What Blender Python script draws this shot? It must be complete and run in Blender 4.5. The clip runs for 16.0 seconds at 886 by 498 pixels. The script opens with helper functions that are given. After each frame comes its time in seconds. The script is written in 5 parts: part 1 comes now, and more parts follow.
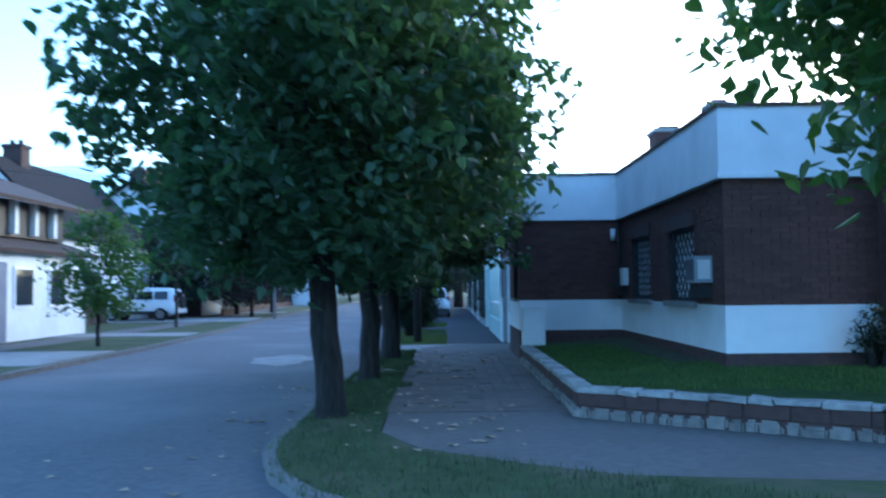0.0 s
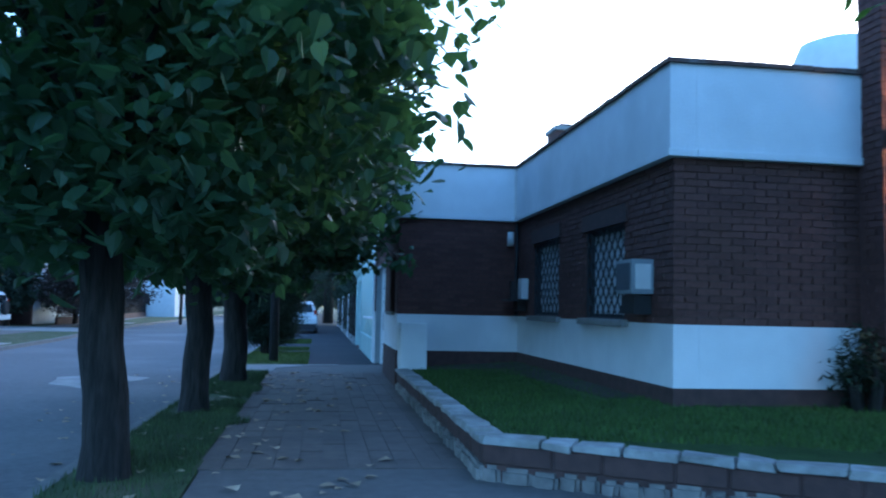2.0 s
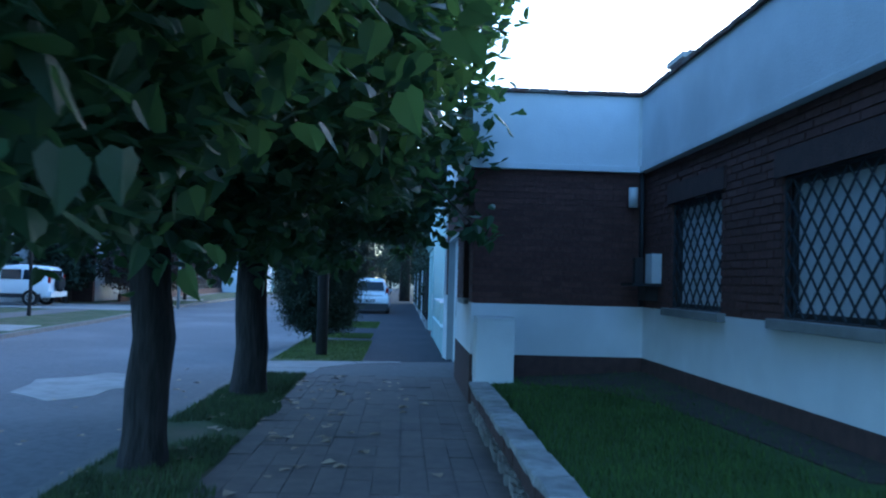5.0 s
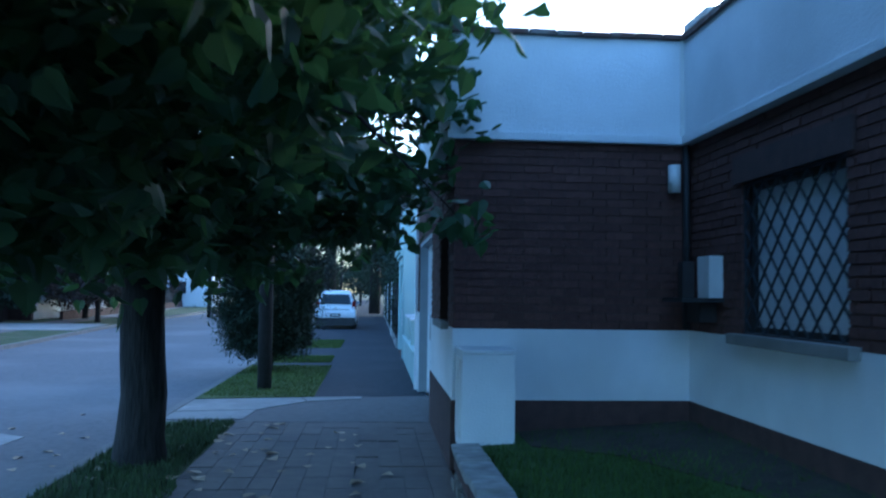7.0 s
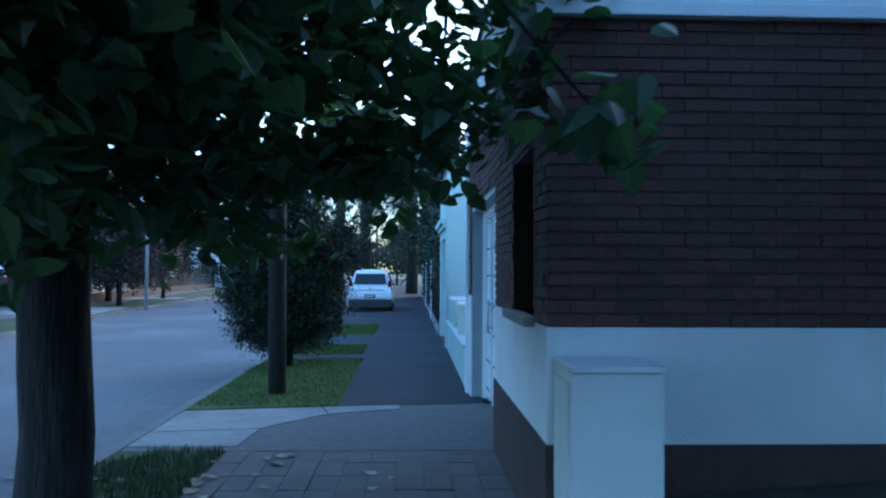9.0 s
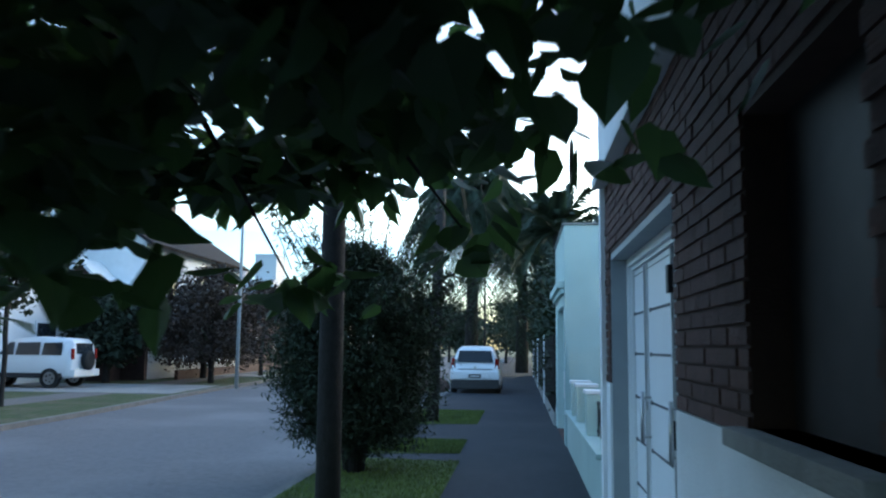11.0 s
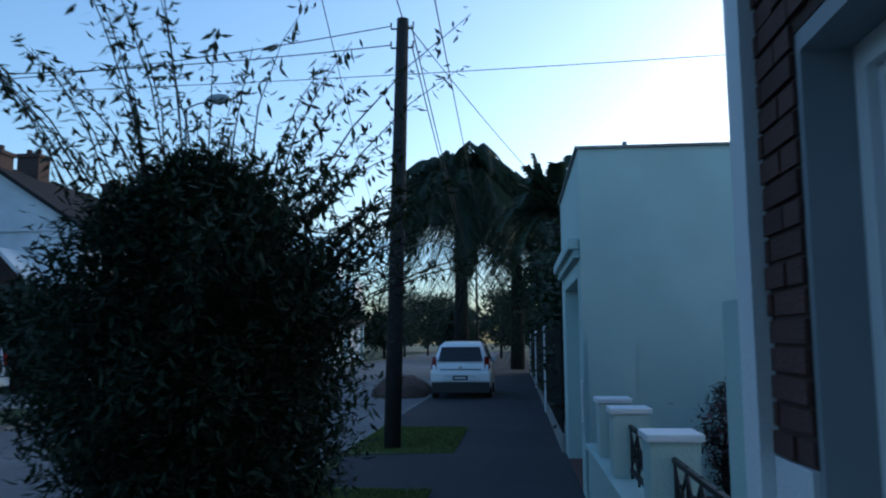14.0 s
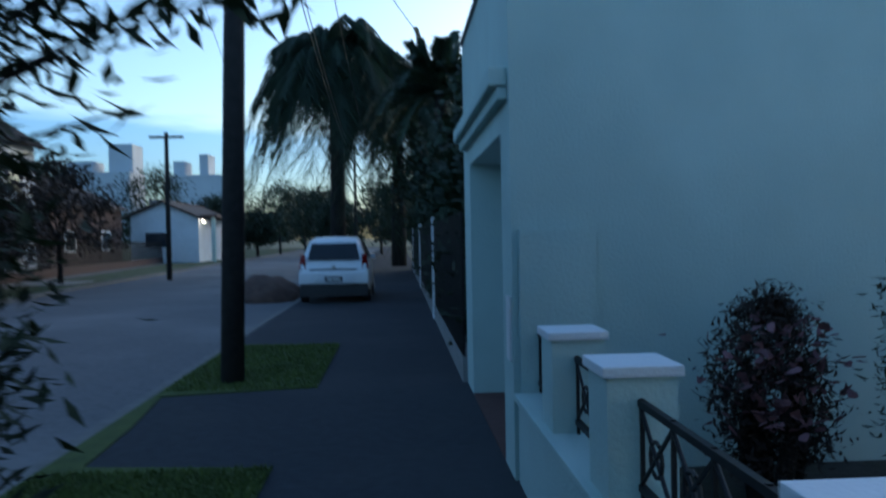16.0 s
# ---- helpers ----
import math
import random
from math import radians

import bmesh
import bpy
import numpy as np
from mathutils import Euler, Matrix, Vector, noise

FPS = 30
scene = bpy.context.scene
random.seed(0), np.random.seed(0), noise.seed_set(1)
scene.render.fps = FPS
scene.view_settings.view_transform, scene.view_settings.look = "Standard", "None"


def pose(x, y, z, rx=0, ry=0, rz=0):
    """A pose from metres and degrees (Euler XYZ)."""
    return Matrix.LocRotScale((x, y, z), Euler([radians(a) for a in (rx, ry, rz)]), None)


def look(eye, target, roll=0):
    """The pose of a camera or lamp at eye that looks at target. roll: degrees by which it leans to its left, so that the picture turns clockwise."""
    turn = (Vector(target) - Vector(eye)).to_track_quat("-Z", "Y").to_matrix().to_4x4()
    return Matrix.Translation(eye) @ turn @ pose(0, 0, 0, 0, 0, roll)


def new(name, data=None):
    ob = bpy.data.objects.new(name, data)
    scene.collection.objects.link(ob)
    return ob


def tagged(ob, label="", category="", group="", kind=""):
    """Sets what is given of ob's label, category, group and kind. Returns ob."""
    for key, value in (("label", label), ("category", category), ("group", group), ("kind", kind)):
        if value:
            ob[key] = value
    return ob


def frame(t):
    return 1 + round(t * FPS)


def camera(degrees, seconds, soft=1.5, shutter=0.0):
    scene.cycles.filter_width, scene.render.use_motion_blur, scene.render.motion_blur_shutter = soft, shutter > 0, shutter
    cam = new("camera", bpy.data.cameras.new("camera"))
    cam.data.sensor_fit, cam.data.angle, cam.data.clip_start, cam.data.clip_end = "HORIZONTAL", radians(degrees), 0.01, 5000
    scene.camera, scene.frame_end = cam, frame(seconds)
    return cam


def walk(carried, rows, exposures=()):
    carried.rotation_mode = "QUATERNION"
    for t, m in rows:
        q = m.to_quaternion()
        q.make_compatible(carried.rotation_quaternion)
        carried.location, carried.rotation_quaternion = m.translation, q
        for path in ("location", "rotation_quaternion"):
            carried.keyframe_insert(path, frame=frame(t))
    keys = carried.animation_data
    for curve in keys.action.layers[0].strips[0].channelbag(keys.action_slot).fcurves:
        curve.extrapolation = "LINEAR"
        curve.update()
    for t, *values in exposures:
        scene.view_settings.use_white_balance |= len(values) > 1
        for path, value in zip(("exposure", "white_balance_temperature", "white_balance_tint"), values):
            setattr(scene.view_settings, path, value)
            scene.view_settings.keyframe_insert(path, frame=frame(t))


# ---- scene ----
cam = camera(57.0, 16.0, soft=2.1, shutter=0.5)
PATH = [
    (0, (-0.271, -0.885, 1.46), (-0.284, 1.112, 1.558), -0.6),
    (0.5, (-0.339, -0.053, 1.39), (-0.207, 1.942, 1.433), 0.1),
    (1, (-0.312, 0.64, 1.308), (-0.079, 2.623, 1.408), 1.1),
    (1.5, (-0.305, 1.377, 1.322), (0.073, 3.338, 1.414), 0.8),
    (2, (-0.103, 2.144, 1.311), (0.19, 4.117, 1.457), 1.3),
    (2.5, (0.099, 2.945, 1.374), (0.314, 4.933, 1.349), 1.2),
    (3, (0.234, 3.538, 1.413), (0.427, 5.528, 1.404), 1.0),
    (3.5, (0.229, 4.181, 1.438), (0.393, 6.174, 1.434), 1.4),
    (6, (0.495, 7.483, 1.462), (0.578, 9.476, 1.605), 1.4),
    (6.5, (0.541, 8.209, 1.521), (0.713, 10.195, 1.674), 1.1),
    (7, (0.516, 8.962, 1.517), (0.68, 10.953, 1.623), 0.8),
    (7.5, (0.535, 9.693, 1.509), (0.636, 11.69, 1.55), 0.3),
    (8, (0.492, 10.32, 1.453), (0.601, 12.314, 1.558), 0.8),
    (8.5, (0.506, 11.046, 1.525), (0.615, 13.032, 1.736), 0.9),
    (9, (0.473, 11.72, 1.503), (0.55, 13.718, 1.556), 0.3),
    (9.5, (0.506, 12.458, 1.495), (0.502, 14.453, 1.646), 0.7),
    (12, (0.447, 16.363, 1.477), (0.221, 18.335, 1.723), 0.0),
    (12.5, (0.441, 17.159, 1.487), (0.33, 19.153, 1.608), -0.9),
    (13, (0.447, 17.901, 1.51), (0.325, 19.884, 1.736), -1.1),
    (13.5, (0.471, 18.806, 1.495), (0.334, 20.788, 1.725), -0.6),
    (14, (0.517, 19.511, 1.512), (0.339, 21.49, 1.739), -0.5),
    (14.5, (0.477, 20.265, 1.504), (0.378, 22.248, 1.741), -0.4),
    (15, (0.463, 21.095, 1.503), (0.408, 23.081, 1.736), -1.4),
    (15.5, (0.451, 21.869, 1.498), (0.464, 23.863, 1.657), -1.6),
    (16, (0.46, 22.679, 1.503), (0.57, 24.675, 1.471), -1.1),
]
walk(cam, [(t, look(eye, aim, roll)) for t, eye, aim, roll in PATH], exposures=((0.0, 2.95, 5150, 10), (2.0, 2.85, 5000, 9), (7.0, 2.98, 5050, 9), (9.5, 3.05, 5600, 9), (12.0, 2.05, 7100, 9), (12.6, 1.35, 6350, 9), (14.0, 1.38, 5800, 9), (15.5, 1.38, 5650, 9), (16.0, 1.42, 5700, 9)))

# ---- world and light ----
world = bpy.data.worlds.new("dusk")
scene.world = world
world.use_nodes = True
wn = world.node_tree
sky = wn.nodes.new("ShaderNodeTexSky")
sky.sky_type, sky.sun_disc = "NISHITA", False
sky.sun_elevation, sky.sun_rotation = radians(7.5), radians(40)
sky.air_density, sky.dust_density, sky.ozone_density = 1.0, 1.9, 2.7
wn.nodes["Background"].inputs["Strength"].default_value = 0.15
haze = wn.nodes.new("ShaderNodeHueSaturation")
haze.inputs["Saturation"].default_value = 1.0
wn.links.new(sky.outputs["Color"], haze.inputs["Color"])
coord = wn.nodes.new("ShaderNodeTexCoord")
axes = wn.nodes.new("ShaderNodeSeparateXYZ")
wn.links.new(coord.outputs["Generated"], axes.inputs["Vector"])
stretch = wn.nodes.new("ShaderNodeMapping")
stretch.inputs["Scale"].default_value = (2.2, 2.2, 14)
wn.links.new(coord.outputs["Generated"], stretch.inputs["Vector"])
wisps = wn.nodes.new("ShaderNodeTexNoise")
wisps.inputs["Scale"].default_value, wisps.inputs["Detail"].default_value = 1.6, 5
wn.links.new(stretch.outputs["Vector"], wisps.inputs["Vector"])
edge = wn.nodes.new("ShaderNodeMath")
edge.operation = "MULTIPLY_ADD"
edge.inputs[1].default_value = 0.09
wn.links.new(wisps.outputs["Fac"], edge.inputs[0])
wn.links.new(axes.outputs["Z"], edge.inputs[2])
bank = wn.nodes.new("ShaderNodeValToRGB")
bank.color_ramp.elements[0].position, bank.color_ramp.elements[1].position = 0.172, 0.186
bank.color_ramp.elements[0].color, bank.color_ramp.elements[1].color = (0.72, 0.72, 0.72, 1), (0, 0, 0, 1)
wn.links.new(edge.outputs["Value"], bank.inputs["Fac"])
cloud = wn.nodes.new("ShaderNodeMix")
cloud.data_type, cloud.blend_type = "RGBA", "MULTIPLY"
wn.links.new(bank.outputs["Color"], cloud.inputs["Factor"])
wn.links.new(haze.outputs["Color"], cloud.inputs["A"])
cloud.inputs["B"].default_value = (0.30, 0.52, 0.82, 1)
wn.links.new(cloud.outputs["Result"], wn.nodes["Background"].inputs["Color"])
sun_data = bpy.data.lights.new("sun", "SUN")
sun_data.energy, sun_data.angle, sun_data.color = 0.1, radians(40), (1.0, 0.96, 0.92)
sun = new("sun", sun_data)
sun.matrix_world = look((6.4, 7.7, 4), (0, 0, 0))

# ---- materials ----
def mat(name, a, b=None, scale=6.0, rough=0.85, bump=0.0, bscale=60.0, metal=0.0, stain=None, sscale=0.7, island=0.0, rand=0.0, spec=0.4, stretch=1.0):
    """Two-tone noise material in object space, with a second larger stain layer and fine bump."""
    m = bpy.data.materials.new(name)
    m.use_nodes = True
    nt = m.node_tree
    N, L = nt.nodes, nt.links
    p = N["Principled BSDF"]
    p.inputs["Roughness"].default_value, p.inputs["Metallic"].default_value = rough, metal
    p.inputs["Specular IOR Level"].default_value = spec
    geo = N.new("ShaderNodeNewGeometry")
    pos = N.new("ShaderNodeMapping")
    pos.inputs["Scale"].default_value = (1, 1, stretch)
    L.new(geo.outputs["Position"], pos.inputs["Vector"])
    n1 = N.new("ShaderNodeTexNoise")
    n1.inputs["Scale"].default_value, n1.inputs["Detail"].default_value = scale, 6
    L.new(pos.outputs["Vector"], n1.inputs["Vector"])
    r = N.new("ShaderNodeValToRGB")
    r.color_ramp.elements[0].position, r.color_ramp.elements[1].position = 0.3, 0.7
    b = b or tuple(c * 0.75 for c in a)
    r.color_ramp.elements[0].color, r.color_ramp.elements[1].color = (*b, 1), (*a, 1)
    L.new(n1.outputs["Fac"], r.inputs["Fac"])
    out = r.outputs["Color"]
    if stain:
        n2 = N.new("ShaderNodeTexNoise")
        n2.inputs["Scale"].default_value, n2.inputs["Detail"].default_value = sscale, 4
        L.new(pos.outputs["Vector"], n2.inputs["Vector"])
        r2 = N.new("ShaderNodeValToRGB")
        r2.color_ramp.elements[0].position, r2.color_ramp.elements[1].position = 0.48, 0.75
        r2.color_ramp.elements[0].color, r2.color_ramp.elements[1].color = (0, 0, 0, 1), (0.8, 0.8, 0.8, 1)
        L.new(n2.outputs["Fac"], r2.inputs["Fac"])
        mx = N.new("ShaderNodeMix")
        mx.data_type = "RGBA"
        L.new(r2.outputs["Color"], mx.inputs["Factor"])
        L.new(out, mx.inputs["A"])
        mx.inputs["B"].default_value = (*stain, 1)
        out = mx.outputs["Result"]
    if island or rand:
        h = N.new("ShaderNodeHueSaturation")
        mr = N.new("ShaderNodeMapRange")
        k = island or rand
        mr.inputs["To Min"].default_value, mr.inputs["To Max"].default_value = 1 - k, 1 + k
        if island:
            L.new(geo.outputs["Random Per Island"], mr.inputs["Value"])
        else:
            oi = N.new("ShaderNodeObjectInfo")
            L.new(oi.outputs["Random"], mr.inputs["Value"])
        L.new(mr.outputs["Result"], h.inputs["Value"])
        L.new(out, h.inputs["Color"])
        out = h.outputs["Color"]
    L.new(out, p.inputs["Base Color"])
    if bump:
        nb = N.new("ShaderNodeTexNoise")
        nb.inputs["Scale"].default_value, nb.inputs["Detail"].default_value = bscale, 4
        L.new(pos.outputs["Vector"], nb.inputs["Vector"])
        bp = N.new("ShaderNodeBump")
        bp.inputs["Strength"].default_value, bp.inputs["Distance"].default_value = bump, 0.02
        L.new(nb.outputs["Fac"], bp.inputs["Height"])
        L.new(bp.outputs["Normal"], p.inputs["Normal"])
    return m


def leaf_mat(name, a, b, rough=0.5, glow=0.35):
    """Leaf: varied by island, lets some light through."""
    m = mat(name, a, b, scale=1.3, rough=rough, island=0.35)
    nt = m.node_tree
    p = nt.nodes["Principled BSDF"]
    tr = nt.nodes.new("ShaderNodeBsdfTranslucent")
    tr.inputs["Color"].default_value = (a[0] * 2.2, a[1] * 2.4, a[2] * 1.2, 1)
    ms = nt.nodes.new("ShaderNodeMixShader")
    ms.inputs[0].default_value = glow
    nt.links.new(p.outputs[0], ms.inputs[1])
    nt.links.new(tr.outputs[0], ms.inputs[2])
    nt.links.new(ms.outputs[0], nt.nodes["Material Output"].inputs["Surface"])
    return m


def glass_mat(name, tint=(0.03, 0.04, 0.05)):
    m = bpy.data.materials.new(name)
    m.use_nodes = True
    p = m.node_tree.nodes["Principled BSDF"]
    p.inputs["Base Color"].default_value = (*tint, 1)
    p.inputs["Roughness"].default_value, p.inputs["Specular IOR Level"].default_value = 0.06, 0.8
    return m


def glow_mat(name, color, power):
    m = bpy.data.materials.new(name)
    m.use_nodes = True
    p = m.node_tree.nodes["Principled BSDF"]
    p.inputs["Emission Color"].default_value, p.inputs["Emission Strength"].default_value = (*color, 1), power
    return m


M_ASPHALT = mat("asphalt", (0.165, 0.165, 0.17), (0.12, 0.12, 0.125), 14, 0.88, 0.5, 160, stain=(0.23, 0.23, 0.23), sscale=0.25, spec=0.25)
M_EARTH = mat("earth", (0.10, 0.11, 0.06), (0.07, 0.07, 0.045), 3, 0.95, 0.4, 30)
M_PAVE = mat("pavement_cement", (0.15, 0.14, 0.135), (0.11, 0.105, 0.10), 9, 0.85, 0.4, 120, stain=(0.09, 0.085, 0.08), sscale=0.6)
M_PAVE_DARK = mat("pavement_asphalt", (0.04, 0.047, 0.056), (0.028, 0.033, 0.04), 10, 0.9, 0.4, 150, stain=(0.055, 0.058, 0.063), sscale=0.5, spec=0.2)
M_TILE = mat("pavement_tile", (0.155, 0.13, 0.115), (0.11, 0.095, 0.088), 7, 0.8, 0.4, 90, rand=0.09, stain=(0.08, 0.075, 0.07), sscale=0.9)
M_CONC = mat("concrete", (0.30, 0.30, 0.29), (0.22, 0.22, 0.215), 6, 0.85, 0.4, 90, stain=(0.16, 0.16, 0.15), sscale=1.2)
M_KERB = mat("kerb_concrete", (0.18, 0.18, 0.175), (0.12, 0.12, 0.115), 5, 0.85, 0.4, 80)
M_SOIL_GRASS = mat("turf", (0.055, 0.085, 0.025), (0.035, 0.055, 0.02), 5, 0.95, 0.6, 90, stain=(0.12, 0.095, 0.065), sscale=1.0)
M_LAWN = mat("lawn", (0.05, 0.095, 0.019), (0.034, 0.066, 0.014), 6, 0.95, 0.6, 90)
M_BLADE = mat("grass_blade", (0.066, 0.115, 0.024), (0.044, 0.077, 0.016), 2, 0.9, island=0.4)
M_PATCH = mat("patch_turf", (0.075, 0.105, 0.024), (0.05, 0.075, 0.018), 6, 0.95, 0.6, 90)
M_PATCH_BLADE = mat("patch_blade", (0.105, 0.145, 0.03), (0.07, 0.10, 0.022), 2, 0.9, island=0.4)
M_BLADE_DRY = mat("verge_blade", (0.07, 0.105, 0.035), (0.045, 0.065, 0.025), 2, 0.85, island=0.4)
M_BRICK = mat("brick", (0.118, 0.057, 0.048), (0.082, 0.041, 0.036), 18, 0.9, 0.5, 90, rand=0.16, stain=(0.09, 0.045, 0.035), sscale=1.5)
M_BRICK_J = mat("brick_joined", (0.118, 0.057, 0.048), (0.082, 0.041, 0.036), 18, 0.9, 0.5, 90, island=0.16, stain=(0.09, 0.045, 0.035), sscale=1.5)
M_MORTAR = mat("mortar", (0.092, 0.055, 0.047), (0.072, 0.044, 0.038), 12, 0.95, 0.4, 80)
M_WHITE = mat("white_render", (0.76, 0.78, 0.80), (0.70, 0.72, 0.74), 3, 0.85, 0.25, 60, stain=(0.60, 0.62, 0.63), sscale=0.9)
M_CREAM = mat("pale_green_render", (0.46, 0.60, 0.57), (0.42, 0.55, 0.52), 2, 0.85, 0.25, 50, stain=(0.35, 0.47, 0.45), sscale=0.6)
M_PLINTH = mat("plinth", (0.085, 0.05, 0.045), (0.055, 0.035, 0.032), 8, 0.9, 0.4, 70)
M_COPING = mat("coping_tile", (0.12, 0.065, 0.05), (0.07, 0.045, 0.04), 8, 0.85, 0.4, 70, stain=(0.3, 0.3, 0.29), sscale=3)
M_STONE = mat("stone", (0.27, 0.25, 0.23), (0.14, 0.135, 0.13), 7, 0.85, 0.5, 40, rand=0.25)
M_CAP = mat("coping_stone", (0.40, 0.40, 0.39), (0.24, 0.24, 0.235), 9, 0.9, 0.7, 50, rand=0.22, stain=(0.18, 0.18, 0.16), sscale=3.5)
M_IRON = mat("dark_iron", (0.03, 0.03, 0.032), (0.02, 0.02, 0.02), 20, 0.5, metal=0.6)
M_GRILLE = mat("dark_painted_iron", (0.035, 0.045, 0.055), (0.025, 0.03, 0.036), 20, 0.5)
M_BLIND = mat("pale_blind", (0.72, 0.75, 0.78), (0.66, 0.69, 0.72), 2, 0.7, stain=(0.55, 0.58, 0.61), sscale=2.5)
M_FRAME = mat("dark_frame", (0.035, 0.03, 0.03), (0.025, 0.02, 0.02), 9, 0.6)
M_SHUTTER = mat("shutter", (0.30, 0.33, 0.35), (0.26, 0.29, 0.31), 4, 0.6)
M_DOORW = mat("door_white", (0.80, 0.82, 0.84), (0.76, 0.78, 0.80), 2, 0.45)
M_GROOVE = mat("groove", (0.10, 0.11, 0.13), (0.08, 0.09, 0.10), 6, 0.6)
M_GLASS = glass_mat("dark_glass")
M_STEEL = mat("steel", (0.5, 0.5, 0.5), (0.45, 0.45, 0.45), 10, 0.3, metal=0.9)
M_PLASTIC = mat("white_plastic", (0.7, 0.71, 0.7), (0.62, 0.63, 0.62), 6, 0.5)
M_BARK = mat("bark", (0.026, 0.022, 0.02), (0.009, 0.008, 0.0075), 34, 0.95, 1.0, 44, stain=(0.052, 0.046, 0.043), sscale=14, stretch=0.14)
M_WOODPOLE = mat("pole_wood", (0.028, 0.025, 0.024), (0.016, 0.0145, 0.014), 12, 0.9, 0.6, 50)
M_LEAF = leaf_mat("leaf", (0.046, 0.086, 0.044), (0.03, 0.06, 0.036))
M_LEAF_CORNER = leaf_mat("leaf_corner", (0.05, 0.10, 0.03), (0.035, 0.07, 0.025))
M_SHRUB = leaf_mat("shrub_leaf", (0.022, 0.038, 0.019), (0.014, 0.025, 0.013), rough=0.85, glow=0.06)
M_PALM = leaf_mat("palm_leaf", (0.026, 0.046, 0.026), (0.017, 0.03, 0.019), rough=0.7, glow=0.08)
M_PLUM = leaf_mat("plum_leaf", (0.05, 0.034, 0.029), (0.03, 0.024, 0.022), rough=0.8, glow=0.08)
M_FARLEAF = leaf_mat("far_leaf", (0.026, 0.042, 0.025), (0.016, 0.027, 0.017), rough=0.8, glow=0.06)
M_DRY = mat("fallen_leaf", (0.46, 0.37, 0.26), (0.26, 0.19, 0.13), 9, 0.8, island=0.4, rand=0.35)
M_ROOF = mat("roof_tile_brown", (0.07, 0.048, 0.042), (0.048, 0.034, 0.03), 6, 0.85, 0.5, 30)
M_ROOFD = mat("roof_slate", (0.032, 0.03, 0.033), (0.021, 0.02, 0.022), 6, 0.95, 0.5, 30, spec=0.15)
M_CARW = mat("car_white_paint", (0.70, 0.72, 0.74), (0.67, 0.69, 0.71), 1, 0.22, spec=0.6)
M_TYRE = mat("tyre", (0.02, 0.02, 0.02), (0.015, 0.015, 0.015), 30, 0.85)
M_TRIM = mat("black_plastic", (0.03, 0.03, 0.032), (0.02, 0.02, 0.022), 20, 0.6)
M_RED = mat("tail_red", (0.30, 0.015, 0.012), (0.22, 0.01, 0.01), 10, 0.2)
M_BLUEGATE = mat("blue_grey_gate", (0.14, 0.17, 0.24), (0.11, 0.14, 0.20), 4, 0.6)
M_DIRT = mat("red_earth", (0.10, 0.06, 0.045), (0.06, 0.038, 0.03), 5, 0.95, 0.8, 20)
M_SOIL = mat("garden_soil", (0.05, 0.04, 0.032), (0.03, 0.026, 0.02), 7, 0.95, 0.8, 30, stain=(0.05, 0.06, 0.025), sscale=2.0)
M_FAR = mat("far_wall", (0.55, 0.57, 0.60), (0.48, 0.50, 0.53), 0.1, 0.9)
M_PINK = mat("pink_flower", (0.20, 0.10, 0.11), (0.14, 0.07, 0.08), 8, 0.7, island=0.3)
M_LAMPON = glow_mat("lamp_on", (1.0, 0.55, 0.22), 25)
M_LAMPFAR = glow_mat("far_lamp_on", (1.0, 0.85, 0.65), 6)

# ---- building helpers ----
def link(name, bm, material, smooth=False):
    me = bpy.data.meshes.new(name)
    bm.to_mesh(me)
    bm.free()
    me.materials.append(material)
    if smooth:
        for f in me.polygons:
            f.use_smooth = True
    return new(name, me)


def thing(name, at, label, category, group="", kind=""):
    e = new(name)
    e.location = at
    e.empty_display_size = 0.2
    return tagged(e, label, category, group, kind)


def part(name, bm, material, parent, label="", smooth=False):
    """One mesh in world coordinates, put under a thing (or under a part, whose origin is the world's)."""
    ob = link(name, bm, material, smooth)
    ob.parent = parent
    if parent.data is None:
        ob.matrix_parent_inverse = Matrix.Translation(-Vector(parent.location))
    return tagged(ob, label)


def solo(name, bm, material, label, category, kind="", smooth=False, group=""):
    return tagged(link(name, bm, material, smooth), label, category, group, kind)


def box(bm, x0, y0, z0, x1, y1, z1, bevel=0.0):
    v = [bm.verts.new((x, y, z)) for z in (z0, z1) for y in (y0, y1) for x in (x0, x1)]
    fs = [bm.faces.new([v[i] for i in q]) for q in ((0, 2, 3, 1), (4, 5, 7, 6), (0, 1, 5, 4), (2, 6, 7, 3), (0, 4, 6, 2), (1, 3, 7, 5))]
    if bevel:
        es = list({e for f in fs for e in f.edges})
        bmesh.ops.bevel(bm, geom=es, offset=bevel, segments=2, affect="EDGES", profile=0.7)
    return bm


def B(*a, bevel=0.0):
    return box(bmesh.new(), *a, bevel=bevel)


def prism(bm, pts, z0, z1):
    """Upright prism over a polygon of plan points; z may be numbers or one value per point."""
    n = len(pts)
    za = z0 if hasattr(z0, "__len__") else [z0] * n
    zb = z1 if hasattr(z1, "__len__") else [z1] * n
    lo = [bm.verts.new((x, y, z)) for (x, y), z in zip(pts, za)]
    hi = [bm.verts.new((x, y, z)) for (x, y), z in zip(pts, zb)]
    bm.faces.new(lo[::-1])
    bm.faces.new(hi)
    for i in range(n):
        j = (i + 1) % n
        bm.faces.new((lo[i], lo[j], hi[j], hi[i]))
    bmesh.ops.recalc_face_normals(bm, faces=bm.faces)
    return bm


